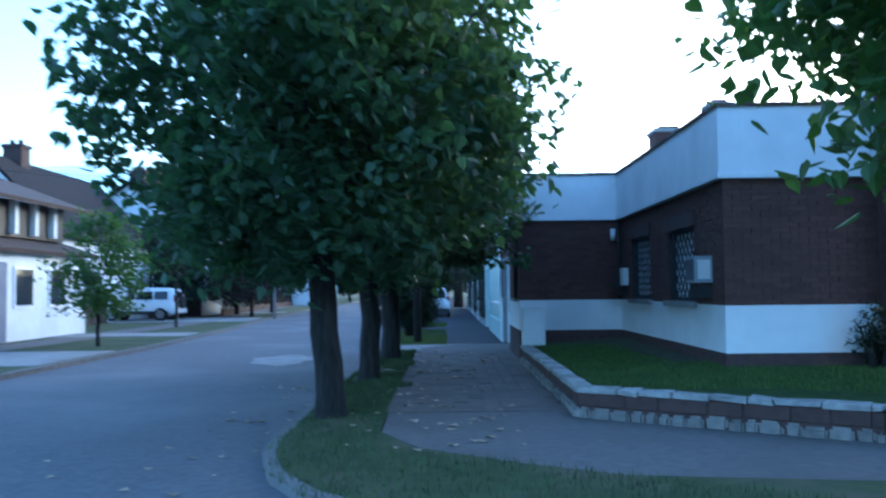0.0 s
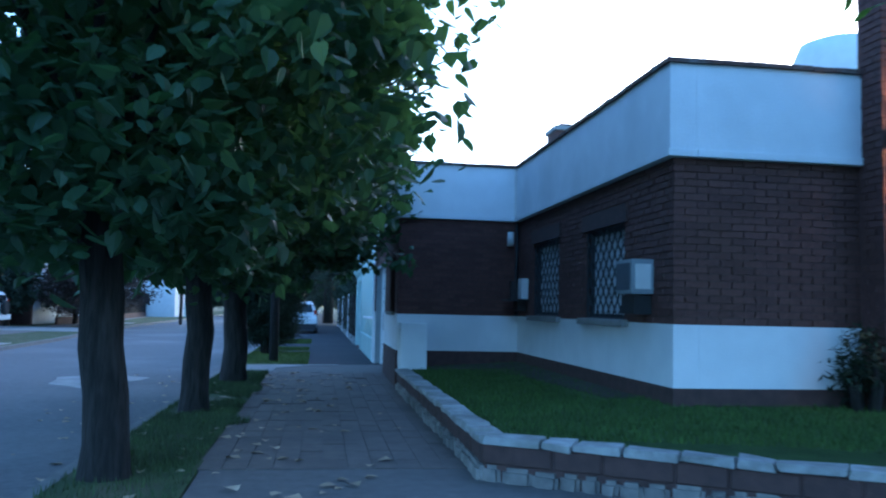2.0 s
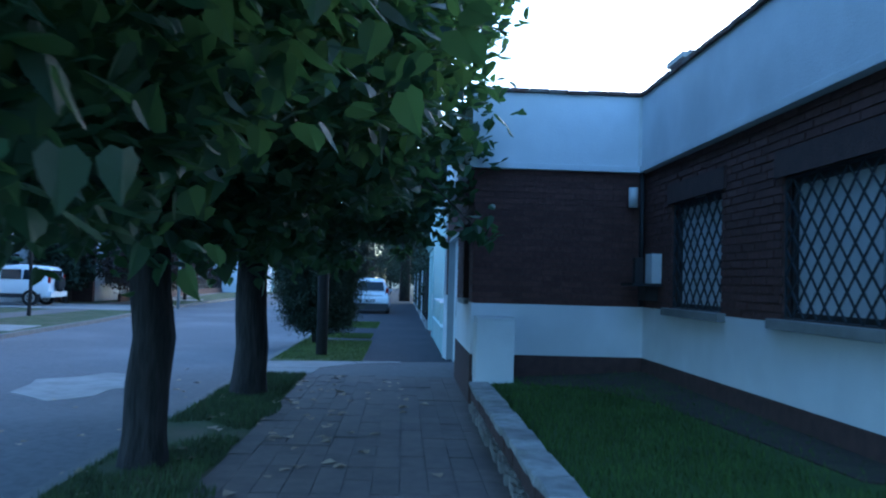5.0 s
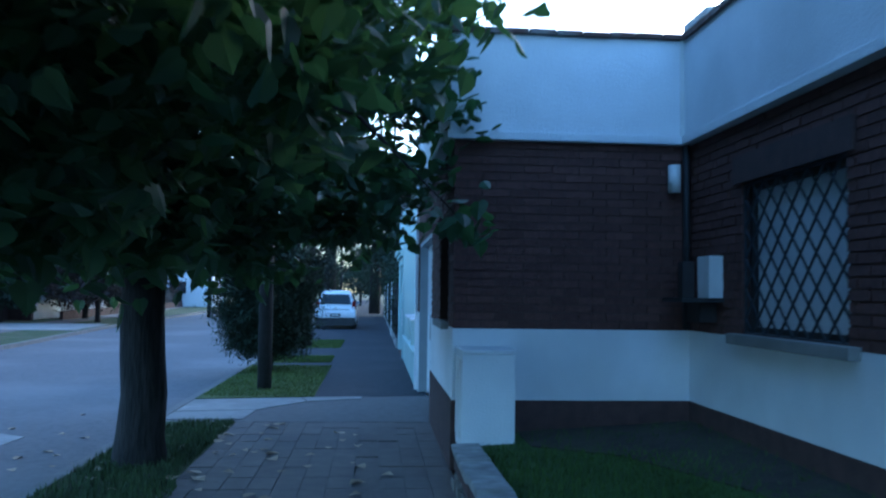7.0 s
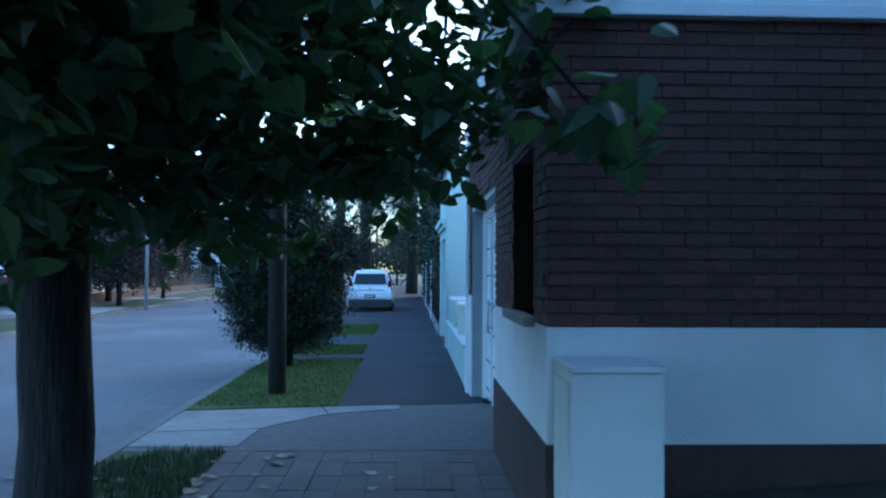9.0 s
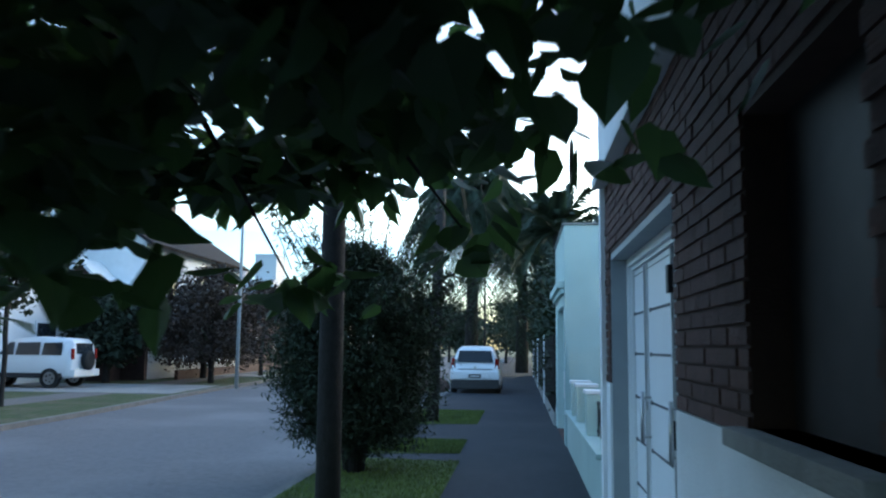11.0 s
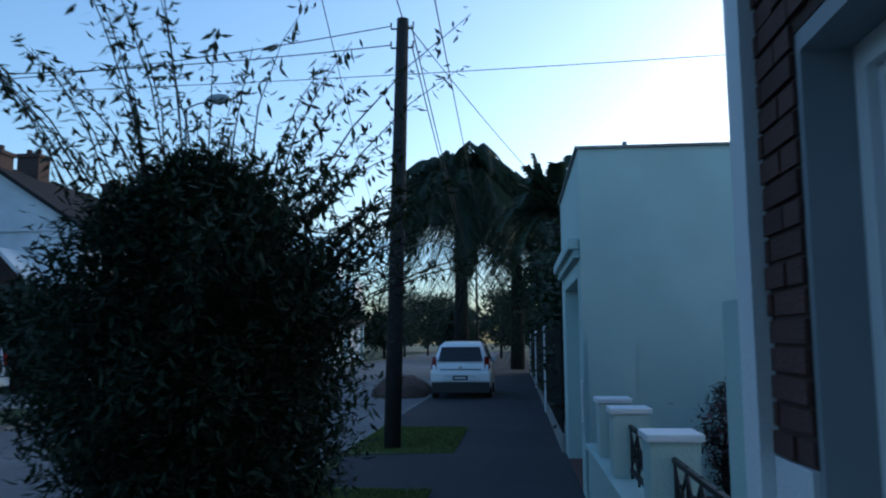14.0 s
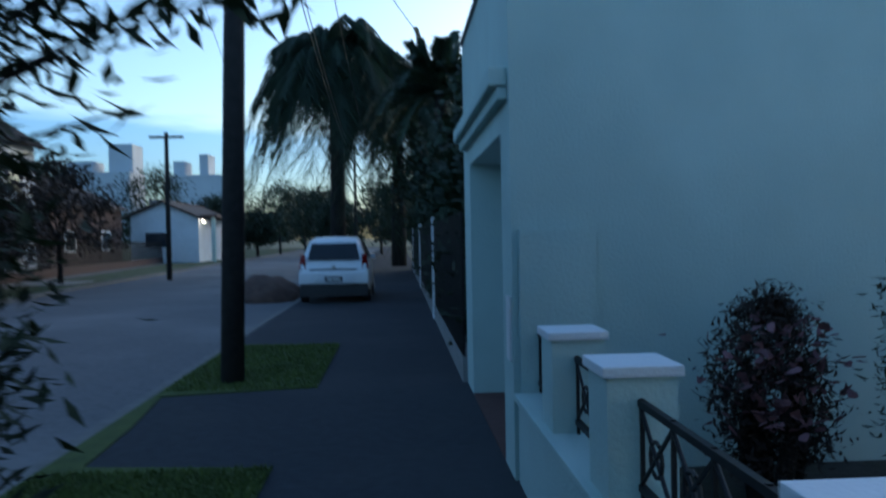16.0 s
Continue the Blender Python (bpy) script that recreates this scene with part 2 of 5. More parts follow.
def tube(bm, pts, radii, seg=10, cap=True):
    """Tapered tube through points."""
    rings = []
    for i, p in enumerate(pts):
        p = Vector(p)
        d = (Vector(pts[min(i + 1, len(pts) - 1)]) - Vector(pts[max(i - 1, 0)])).normalized()
        s = d.cross(Vector((0.31, 0.95, 0.05))).normalized() if abs(d.z) > 0.5 else d.cross(Vector((0, 0, 1))).normalized()
        u = s.cross(d)
        r = radii[i] if hasattr(radii, "__len__") else radii
        rings.append([bm.verts.new(p + (s * math.cos(a) + u * math.sin(a)) * r) for a in [k * math.tau / seg for k in range(seg)]])
    for a, b in zip(rings, rings[1:]):
        for k in range(seg):
            bm.faces.new((a[k], a[(k + 1) % seg], b[(k + 1) % seg], b[k]))
    if cap:
        bm.faces.new(rings[0][::-1])
        bm.faces.new(rings[-1])
    return bm


def mesh_from(name, verts, faces, material, smooth=False):
    me = bpy.data.meshes.new(name)
    me.from_pydata(verts, [], faces)
    me.materials.append(material)
    me.update()
    if smooth:
        for f in me.polygons:
            f.use_smooth = True
    return me


def leaves_mesh(name, spots, size, material, rng, droop=0.6, shape=0):
    """Many leaves at the spots: each a folded blade of four triangles with a pointed tip."""
    V, F = [], []
    for p in spots:
        a = rng.uniform(0, math.tau)
        tilt = rng.gauss(-droop, 0.5)
        s = size * rng.uniform(0.65, 1.25)
        d = Vector((math.cos(a) * math.cos(tilt), math.sin(a) * math.cos(tilt), math.sin(tilt)))
        side = Vector((-math.sin(a), math.cos(a), rng.uniform(-0.6, 0.6))).normalized()
        nrm = side.cross(d).normalized()
        k = len(V)
        p = Vector(p)
        if shape == 0:
            pts = ((0.02, 0, 0), (-0.06, -0.24, 0.06), (0.2, -0.5, 0.1), (0.55, -0.4, 0.06), (0.85, -0.17, 0.0), (1.12, 0, -0.1), (0.85, 0.17, 0.0), (0.55, 0.4, 0.06), (0.2, 0.5, 0.1), (-0.06, 0.24, 0.06), (0.45, 0, -0.05))
            fs = tuple((10, (j + 1) % 10, j) for j in range(10))
        else:
            pts = ((0, 0, 0), (0.5, -0.16, 0.04), (0.5, 0.16, 0.04), (1.1, 0, -0.08))
            fs = ((0, 2, 1), (1, 2, 3))
        for u, w, n in pts:
            V.append(tuple(p + d * (u * s) + side * (w * s) + nrm * (n * s)))
        F += [tuple(k + i for i in f) for f in fs]
    return mesh_from(name, V, F, material)


def crown_spots(rng, centre, radius_at, z0, z1, clusters, per, spread, hole=0.12, freq=0.9):
    """Spots for leaves: clusters inside a solid of revolution, thinned by noise so that gaps remain."""
    spots, tries = [], 0
    while clusters and tries < 60000:
        tries += 1
        z = rng.uniform(z0, z1)
        R = radius_at((z - z0) / (z1 - z0))
        a, r = rng.uniform(0, math.tau), math.sqrt(rng.uniform(0.05, 1.0))
        c = Vector((centre[0] + math.cos(a) * r * R, centre[1] + math.sin(a) * r * R, z))
        edge = 1.0 + 0.28 * noise.noise(c * freq)
        if r > edge or noise.noise(c * 1.3 + Vector((7, 1, 3))) < -hole - 0.3 * (1 - r):
            continue
        clusters -= 1
        for _ in range(per):
            spots.append(c + Vector((rng.gauss(0, spread), rng.gauss(0, spread), rng.gauss(0, spread * 0.8))))
    return spots


def crown_part(name, me, parent, label=""):
    ob = new(name, me)
    ob.parent = parent
    ob.matrix_parent_inverse = Matrix.Translation(-Vector(parent.location))
    return tagged(ob, label)


def make_tree(name, at, seed, label, leafmat, trunk_r, z_bark, profile, z0, z1, clusters, per, size, spread, lean=(0, 0), limbs=7, group="", keep=None, droop=0.6, shift=(0, 0), extra=()):
    rng = random.Random(seed)
    t = thing(name, at, label, "tree", group)
    x, y, z = at
    bm = bmesh.new()
    fork = Vector((x + lean[0], y + lean[1], z_bark))
    pts = [Vector((x, y, z - 0.15)), Vector((x, y, z + 0.03)), Vector((x, y, z + 0.25))]
    rad = [trunk_r * 1.35, trunk_r * 1.15, trunk_r * 1.0]
    for k in range(1, 6):
        f = k / 5
        pts.append(Vector((x + lean[0] * f + rng.gauss(0, 0.012), y + lean[1] * f + rng.gauss(0, 0.012), z + 0.25 + (z_bark - z - 0.25) * f)))
        rad.append(trunk_r * (1.0 - 0.1 * f + (0.12 if k == 5 else 0)))
    tube(bm, pts, rad, 16)
    for v in bm.verts:
        n = noise.noise(Vector((v.co.x * 6, v.co.y * 6, v.co.z * 1.6)))
        o = Vector((v.co.x - x, v.co.y - y, 0))
        v.co += o * (0.07 * n)
    part("trunk", bm, M_BARK, t, "grey-brown ridged bark", smooth=True)
    for k in range(limbs):
        a = math.tau * k / limbs + rng.uniform(-0.3, 0.3)
        h = rng.uniform(0.45, 0.95)
        zz = z_bark + (z1 - z_bark) * h
        R = profile((zz - z0) / (z1 - z0)) * 0.75
        tip = Vector((x + math.cos(a) * R, y + math.sin(a) * R, zz))
        midp = fork.lerp(tip, 0.5) + Vector((rng.gauss(0, 0.1), rng.gauss(0, 0.1), 0.25))
        lb = tube(bmesh.new(), [fork - Vector((0, 0, 0.1)), fork.lerp(midp, 0.5), midp, tip], [trunk_r * 0.42, trunk_r * 0.34, trunk_r * 0.22, 0.012], 7)
        part("limb", lb, M_BARK, t, smooth=True)
    spots = crown_spots(rng, (x + lean[0] + shift[0], y + lean[1] + shift[1]), profile, z0, z1, clusters, per, spread)
    if keep:
        spots = [s for s in spots if keep(s)]
    for c, w, count in extra:
        c = Vector(c)
        hang = Vector((x + (c.x - x) * 0.35, y + (c.y - y) * 0.35, z_bark + 0.7))
        mid = hang.lerp(c, 0.6) + Vector((0, 0, 0.28))
        part("twig", tube(bmesh.new(), [hang, mid, c], [0.022, 0.012, 0.004], 6), M_BARK, t, smooth=True)
        spots += [Vector((rng.gauss(c.x, w[0]), rng.gauss(c.y, w[1]), max(rng.gauss(c.z, w[2]), c.z - 1.3 * w[2]))) for _ in range(count)]
    crown_part("crown", leaves_mesh("crown", spots, size, leafmat, rng, droop), t)
    return t

# ---- ground ----
bm = bmesh.new()
n = 24
def far(i):
    s = (i / n - 0.5) * 2
    return 900 * s * abs(s) ** 1.5
grid = [[bm.verts.new((far(i), far(j) + 40, -0.16)) for i in range(n + 1)] for j in range(n + 1)]
for j in range(n):
    for i in range(n):
        bm.faces.new((grid[j][i], grid[j][i + 1], grid[j + 1][i + 1], grid[j + 1][i]))
solo("ground", bm, M_EARTH, "flat earth and grass reaching the horizon", "ground", "structure")

KERB = [(-2.05, 150), (-2.05, 60), (-2.05, 20), (-2.05, 7.4), (-1.98, 6.6), (-1.75, 5.8), (-1.35, 5.1), (-0.7, 4.5), (0.4, 3.85), (2.2, 2.75), (5.0, 1.05), (12.0, -3.2)]
LEFT = [(-8.35, -30), (-8.35, 12), (-8.4, 22), (-9.0, 32), (-10.0, 42), (-10.6, 52), (-11.4, 80), (-13, 150)]
bm = prism(bmesh.new(), [(-40, -30)] + [(12, -30)] + KERB[::-1] + [(-2.05, 150), (-40, 150)], -0.15, -0.1)
solo("road", bm, M_ASPHALT, "pale worn asphalt road at dusk", "road", "structure")

def strip(line, w, z0, z1, side=1):
    """Ribbon of width w along a plan line, as a solid."""
    bm = bmesh.new()
    off = []
    for i, p in enumerate(line):
        a, b = Vector(line[max(i - 1, 0)]), Vector(line[min(i + 1, len(line) - 1)])
        d = (b - a).normalized()
        off.append((p[0] - d.y * w * side, p[1] + d.x * w * side))
    for i in range(len(line) - 1):
        q = [line[i], line[i + 1], off[i + 1], off[i]]
        prism(bm, q, z0, z1)
    bmesh.ops.remove_doubles(bm, verts=bm.verts, dist=0.0005)
    return bm, off

bm, INNER = strip(KERB, 0.11, -0.16, 0.003, 1)
solo("kerb", bm, M_KERB, "grey concrete kerb along the near verge", "kerb", "structure")
bm, INNER_L = strip(LEFT, 0.14, -0.16, 0.0, 1)
solo("kerb_far", bm, M_KERB, "grey concrete kerb across the road", "kerb", "structure")
# verge on the near side and lawn strips
bm = prism(bmesh.new(), INNER[2:] + [(12, 4.0), (1.1, 5.55), (0.2, 6.1), (-0.6, 6.75), (-1.0, 7.6), (-1.02, 9.0), (-1.05, 18.6), (-1.93, 18.6)], -0.15, 0.0)
solo("verge", bm, M_SOIL_GRASS, "worn grass verge between kerb and pavement", "grass", "structure")
PATCHES = [(20.85, 25.6, -0.33), (26.5, 28.05, -0.39), (30.95, 34.25, -0.38)]
for y0, y1, x1 in PATCHES:
    bm = prism(bmesh.new(), [(-1.93, y0 - 0.3), (x1, y0), (x1, y1), (-1.93, y1 + 0.2)], -0.15, 0.01)
    solo("grass_patch", bm, M_PATCH, "mown grass patch in the pavement", "grass", "structure")
bm = prism(bmesh.new(), INNER_L[::-1] + [(-40, -30), (-40, 150)], -0.15, -0.004)
solo("verge_far", bm, M_SOIL_GRASS, "grass verge and front gardens across the road", "grass", "structure")
for y0, y1 in ((38.6, 44.0), (26.0, 28.2), (15.5, 19.5), (52.5, 55.5)):
    bm = prism(bmesh.new(), [(-8.6 - max(0, y0 - 22) * 0.085, y0), (-18, y0), (-18, y1), (-8.6 - max(0, y1 - 22) * 0.085, y1)], -0.12, 0.012)
    solo("driveway", bm, M_CONC, "pale concrete driveway crossing the verge", "driveway", "structure")
bm = prism(bmesh.new(), [(-11.6, -30), (-11.6, 38), (-13.6, 60), (-16, 90), (-17.4, 90), (-15, 60), (-13.0, 38), (-13.0, -30)], -0.12, 0.006)
solo("pavement_far", bm, M_PAVE, "grey cement pavement across the road", "pavement", "structure")
# near pavement: corner cement, bed under the tiles, dark part past the driveway slab
bm = prism(bmesh.new(), [(12, 4.05), (12, 9.6), (3.3, 7.2), (1.2, 8.5), (1.15, 8.9), (-1.0, 8.9), (-0.98, 7.62), (-0.58, 6.78), (0.22, 6.13), (1.12, 5.58)], -0.14, -0.005)
solo("pavement_corner", bm, M_PAVE, "grey cement pavement at the street corner", "pavement", "structure")
bm = B(-1.05, 8.9, -0.14, 1.2, 18.62, -0.008)
PAVE_TILED = solo("pavement_tiled", bm, M_PAVE, "pavement of square brown-grey cement tiles", "pavement", "structure")
bm = prism(bmesh.new(), [(-1.93, 18.6), (1.45, 18.6), (1.45, 21.05), (-1.93, 20.5)], -0.14, -0.003)
solo("pavement_apron", bm, M_PAVE, "brownish cement pavement before the garage", "pavement", "structure")
bm = bmesh.new()
for q in ([(-1.92, 18.75), (-1.0, 18.75), (-0.95, 19.5), (-1.92, 19.35)], [(-1.92, 19.38), (-0.95, 19.53), (-0.4, 20.3), (-0.5, 20.72), (-1.92, 20.5)], [(-0.38, 20.33), (0.35, 20.6), (0.35, 20.85), (-0.48, 20.75)]):
    prism(bm, q, -0.1, 0.006)
solo("driveway_slab", bm, M_CONC, "cracked pale concrete slabs crossing the verge", "driveway", "structure")
bm = prism(bmesh.new(), [(-1.93, 20.45), (1.3, 21.05), (1.3, 31.6), (1.3, 150), (-1.93, 150)], -0.15, -0.002)
solo("pavement_dark", bm, M_PAVE_DARK, "smooth dark cement pavement", "pavement", "structure")

# ---- brick corner house ----
HOUSE = thing("brick_house", (3.3, 12, 0.35), "single-storey brick house with white parapet and white dado", "house")
zb0, zb1, zp, zt = 1.21, 2.85, 0.595, 3.785
# mortar cores behind the bricks, white dado, plinth
def brick_field(axis, at, out, a0, a1, z0, z1, openings=(), single=None):
    """Courses of bricks on a wall face. axis: 'x' or 'y' along the wall. Those inside single become parts, the rest one mesh."""
    V, F, made = [], [], 0
    course, bl, d = 0.0715, 0.245, 0.012
    k, z = 0, z0
    rng = random.Random(int(a0 * 10) + 5)
    shared = {}
    while z + 0.058 <= z1 + 0.001:
        s = a0 - (bl / 2 if k % 2 else 0)
        while s < a1:
            u0, u1 = max(s, a0), min(s + bl - 0.013, a1)
            s += bl
            for o in openings:
                if u1 > o[0] and u0 < o[1] and z + 0.058 > o[2] and z < o[3]:
                    u0, u1 = (u0, o[0]) if u0 < o[0] - 0.02 else ((o[1], u1) if u1 > o[1] + 0.02 else (0, 0))
            if u1 - u0 < 0.03:
                continue
            dd = d + rng.uniform(-0.004, 0.004)
            w0, w1 = (at, at + out * dd) if out > 0 else (at + out * dd, at)
            b = (u0, w0, z, u1, w1, z + 0.058) if axis == "x" else (w0, u0, z, w1, u1, z + 0.058)
            if single and made < 290 and single[0] <= u0 and u1 <= single[1] and single[2] <= z <= single[3]:
                key = (round(u1 - u0, 3), axis, out)
                if key not in shared:
                    q = B(0, 0, 0, (u1 - u0) if axis == "x" else d, d if axis == "x" else (u1 - u0), 0.058)
                    me = bpy.data.meshes.new("brick")
                    q.to_mesh(me)
                    q.free()
                    me.materials.append(M_BRICK)
                    shared[key] = me
                ob = new("brick", shared[key])
                ob.parent = HOUSE
                ob.matrix_parent_inverse = Matrix.Translation(-Vector(HOUSE.location))
                ob.location = (b[0], b[1], b[2])
                made += 1
            else:
                i = len(V)
                V += [(x, y, zz) for zz in (b[2], b[5]) for y in (b[1], b[4]) for x in (b[0], b[3])]
                F += [tuple(i + q for q in f) for f in ((0, 2, 3, 1), (4, 5, 7, 6), (0, 1, 5, 4), (2, 6, 7, 3), (0, 4, 6, 2), (1, 3, 7, 5))]
        z += course
        k += 1
    ob = new("brickwork", mesh_from("brickwork", V, F, M_BRICK_J))
    ob.parent = HOUSE
    ob.matrix_parent_inverse = Matrix.Translation(-Vector(HOUSE.location))
    tagged(ob, "dark red-brown brick courses", kind="stuff")

WIN_N, WIN_F = (10.97, 12.33, 1.24, 2.45), (13.55, 14.95, 1.24, 2.49)
# side wall towards the street garden, in three heights round its two windows
for y0, y1, z0, z1 in ((9.68, WIN_N[0], zb0, zb1), (WIN_N[1], WIN_F[0], zb0, zb1), (WIN_F[1], 16.0, zb0, zb1), (WIN_N[0], WIN_N[1], WIN_N[3], zb1), (WIN_F[0], WIN_F[1], WIN_F[3], zb1), (WIN_N[0], WIN_N[1], zb0, WIN_N[2]), (WIN_F[0], WIN_F[1], zb0, WIN_F[2])):
    part("wall_core", B(3.3, y0, z0, 3.55, y1, z1), M_MORTAR, HOUSE)
part("dado", B(3.286, 9.666, zp, 3.55, 16.0, zb0 - 0.002), M_WHITE, HOUSE, "white painted dado")
part("plinth", B(3.278, 9.658, 0.2, 3.55, 16.0, zp - 0.002), M_PLINTH, HOUSE, "dark brown plinth")
brick_field("y", 3.3, -1, 9.668, 16.0, zb0 + 0.006, zb1, (WIN_N, WIN_F))
# front wall towards the side street
part("wall_core", B(3.552, 9.68, zb0, 12, 9.95, zb1), M_MORTAR, HOUSE)
part("dado", B(3.552, 9.666, zp, 12, 9.95, zb0 - 0.002), M_WHITE, HOUSE, "white painted dado")
part("plinth", B(3.552, 9.658, 0.2, 12, 9.95, zp - 0.002), M_PLINTH, HOUSE, "dark brown plinth")
brick_field("x", 9.68, -1, 3.29, 12, zb0 + 0.006, zb1)
# wing wall that faces the walker, and the street wall with the garage
part("wall_core", B(1.2, 16.0, zb0, 3.6, 16.25, zb1), M_MORTAR, HOUSE)
part("dado", B(1.186, 15.986, zp, 3.286, 16.25, zb0 - 0.002), M_WHITE, HOUSE, "white painted dado")
part("plinth", B(1.178, 15.978, 0.0, 3.278, 16.25, zp - 0.002), M_PLINTH, HOUSE, "dark brown plinth")
brick_field("x", 16.0, -1, 1.19, 3.29, zb0 + 0.006, zb1, (), (1.0, 3.4, 1.2, 2.85))
WIN_S, GAR = (16.5, 17.45, 1.24, 2.25), (18.69, 21.5, 0.0, 2.25)
for y0, y1, z0, z1 in ((16.25, WIN_S[0], zb0, zb1), (WIN_S[1], GAR[0], zb0, zb1), (GAR[1], 21.78, zb0, zb1), (WIN_S[0], WIN_S[1], WIN_S[3], zb1), (GAR[0], GAR[1], GAR[3], zb1), (WIN_S[0], WIN_S[1], zb0, WIN_S[2])):
    part("wall_core", B(1.2, y0, z0, 1.45, y1, z1), M_MORTAR, HOUSE)
for y0, y1 in ((16.25, GAR[0]), (GAR[1], 21.78)):
    part("dado", B(1.186, y0, zp, 1.45, y1, zb0 - 0.002), M_WHITE, HOUSE, "white painted dado")
    part("plinth", B(1.178 if y0 < 20 else 1.186, y0, -0.1, 1.45, y1, zp - 0.002), M_PLINTH if y0 < 20 else M_WHITE, HOUSE)
brick_field("y", 1.2, -1, 15.99, 21.78, zb0 + 0.006, zb1, (WIN_S, GAR), (17.4, 22.3, 1.2, 2.85))
# parapet band with a lip below and tile coping on top
def band(x0, y0, x1, y1, z0=zb1, z1=zt):
    part("parapet", B(x0, y0, z0 + 0.04, x1, y1, z1), M_WHITE, HOUSE, "white rendered parapet")
for a in ((3.225, 9.61, 3.50, 15.945), (3.502, 9.61, 12, 9.88), (1.145, 15.945, 3.50, 16.2), (1.145, 16.202, 1.42, 21.78)):
    band(*a)
for a in ((3.195, 9.58, 3.50, 15.915), (3.502, 9.58, 12, 9.88), (1.115, 15.915, 3.50, 16.2), (1.08, 16.202, 1.42, 21.8)):
    part("parapet_lip", B(a[0], a[1], zb1, a[2], a[3], zb1 + 0.075, bevel=0.008), M_WHITE, HOUSE)
rng = random.Random(3)
def coping(x0, y0, x1, y1, along):
    L0, L1 = (x0, x1) if along == "x" else (y0, y1)
    s = L0
    while s < L1 - 0.05:
        e = min(s + 0.24, L1)
        dz = rng.uniform(-0.006, 0.006)
        b = (s, y0, zt + dz, e - 0.012, y1, zt + 0.045 + dz) if along == "x" else (x0, s, zt + dz, x1, e - 0.012, zt + 0.045 + dz)
        part("coping_tile", B(*b), M_COPING, HOUSE)
        s = e
coping(3.19, 9.57, 3.53, 15.9, "y"); coping(3.54, 9.57, 9.0, 9.9, "x"); coping(1.11, 15.9, 3.53, 16.22, "x"); coping(1.11, 16.24, 1.45, 21.8, "y")
part("roof", B(3.51, 9.9, 3.3, 12, 21.78, 3.42), M_CONC, HOUSE, "flat concrete roof")
part("roof_front", B(1.43, 16.2, 2.8, 3.5, 21.78, 2.9), M_CONC, HOUSE)
part("party_wall", B(1.15, 21.782, -0.1, 12, 21.93, 3.87), M_WHITE, HOUSE, "white rendered end wall")
part("back_wall", B(12, 9.68, -0.1, 12.2, 22.3, 3.8), M_WHITE, HOUSE)
# thin dark tube along the dark line in the inner corner
part("corner_tube", tube(bmesh.new(), [(3.24, 15.93, 1.22), (3.24, 15.93, 2.9)], 0.03, 10), M_TRIM, HOUSE, smooth=True)
part("rain_pipe_strip", B(3.19, 15.93, 2.93, 3.235, 15.95, 3.8), M_PLASTIC, HOUSE)
# chimney breast with its wall lamp
def pillar():
    part("chimney_breast", B(5.28, 9.3, 0.2, 5.98, 9.66, 5.4), M_BRICK_J, HOUSE, "tall brick chimney breast")
    V, F = [], []
    z, k = 0.35, 0
    r2 = random.Random(8)
    while z < 5.4:
        for (ax, c0, c1, w) in (("x", 5.27, 5.99, 9.3), ("y", 9.29, 9.6, 5.28)):
            s = c0 - (0.12 if k % 2 else 0)
            while s < c1:
                u0, u1 = max(s, c0), min(s + 0.232, c1)
                s += 0.245
                if u1 - u0 < 0.03:
                    continue
                d = 0.011 + r2.uniform(-0.004, 0.004)
                b = (u0, w - d, z, u1, w, z + 0.058) if ax == "x" else (w - d, u0, z, w, u1, z + 0.058)
                i = len(V)
                V += [(x, y, zz) for zz in (b[2], b[5]) for y in (b[1], b[4]) for x in (b[0], b[3])]
                F += [tuple(i + q for q in f) for f in ((0, 2, 3, 1), (4, 5, 7, 6), (0, 1, 5, 4), (2, 6, 7, 3), (0, 4, 6, 2), (1, 3, 7, 5))]
        z += 0.0715
        k += 1
    ob = new("chimney_bricks", mesh_from("chimney_bricks", V, F, M_BRICK_J))
    ob.parent = HOUSE
    ob.matrix_parent_inverse = Matrix.Translation(-Vector(HOUSE.location))
    tagged(ob, kind="stuff")
pillar()
lampw = thing("wall_lamp", (5.27, 9.2, 3.05), "lit up-and-down wall lamp with warm orange glow on the brick chimney", "lamp")
part("backplate", B(5.33, 9.27, 2.98, 5.43, 9.288, 3.16), M_TRIM, lampw)
part("shade", tube(bmesh.new(), [(5.38, 9.19, 3.0), (5.38, 9.19, 3.14)], 0.06, 16, cap=False), M_TRIM, lampw)
part("bulb", tube(bmesh.new(), [(5.38, 9.19, 3.03), (5.38, 9.19, 3.11)], 0.035, 12), M_LAMPON, lampw, "glowing warm bulb")
for zz, up in ((3.17, 1), (2.97, -1)):
    ld = bpy.data.lights.new("wall_lamp_light", "SPOT")
    ld.energy, ld.color, ld.spot_size, ld.spot_blend, ld.shadow_soft_size = 9, (1.0, 0.5, 0.18), radians(50), 0.6, 0.03
    lo = new("wall_lamp_light", ld)
    lo.matrix_world = look((5.38, 9.19, zz), (5.38, 9.22, zz + up))
    lo.parent = lampw
    lo.matrix_parent_inverse = Matrix.Translation(-Vector(lampw.location))
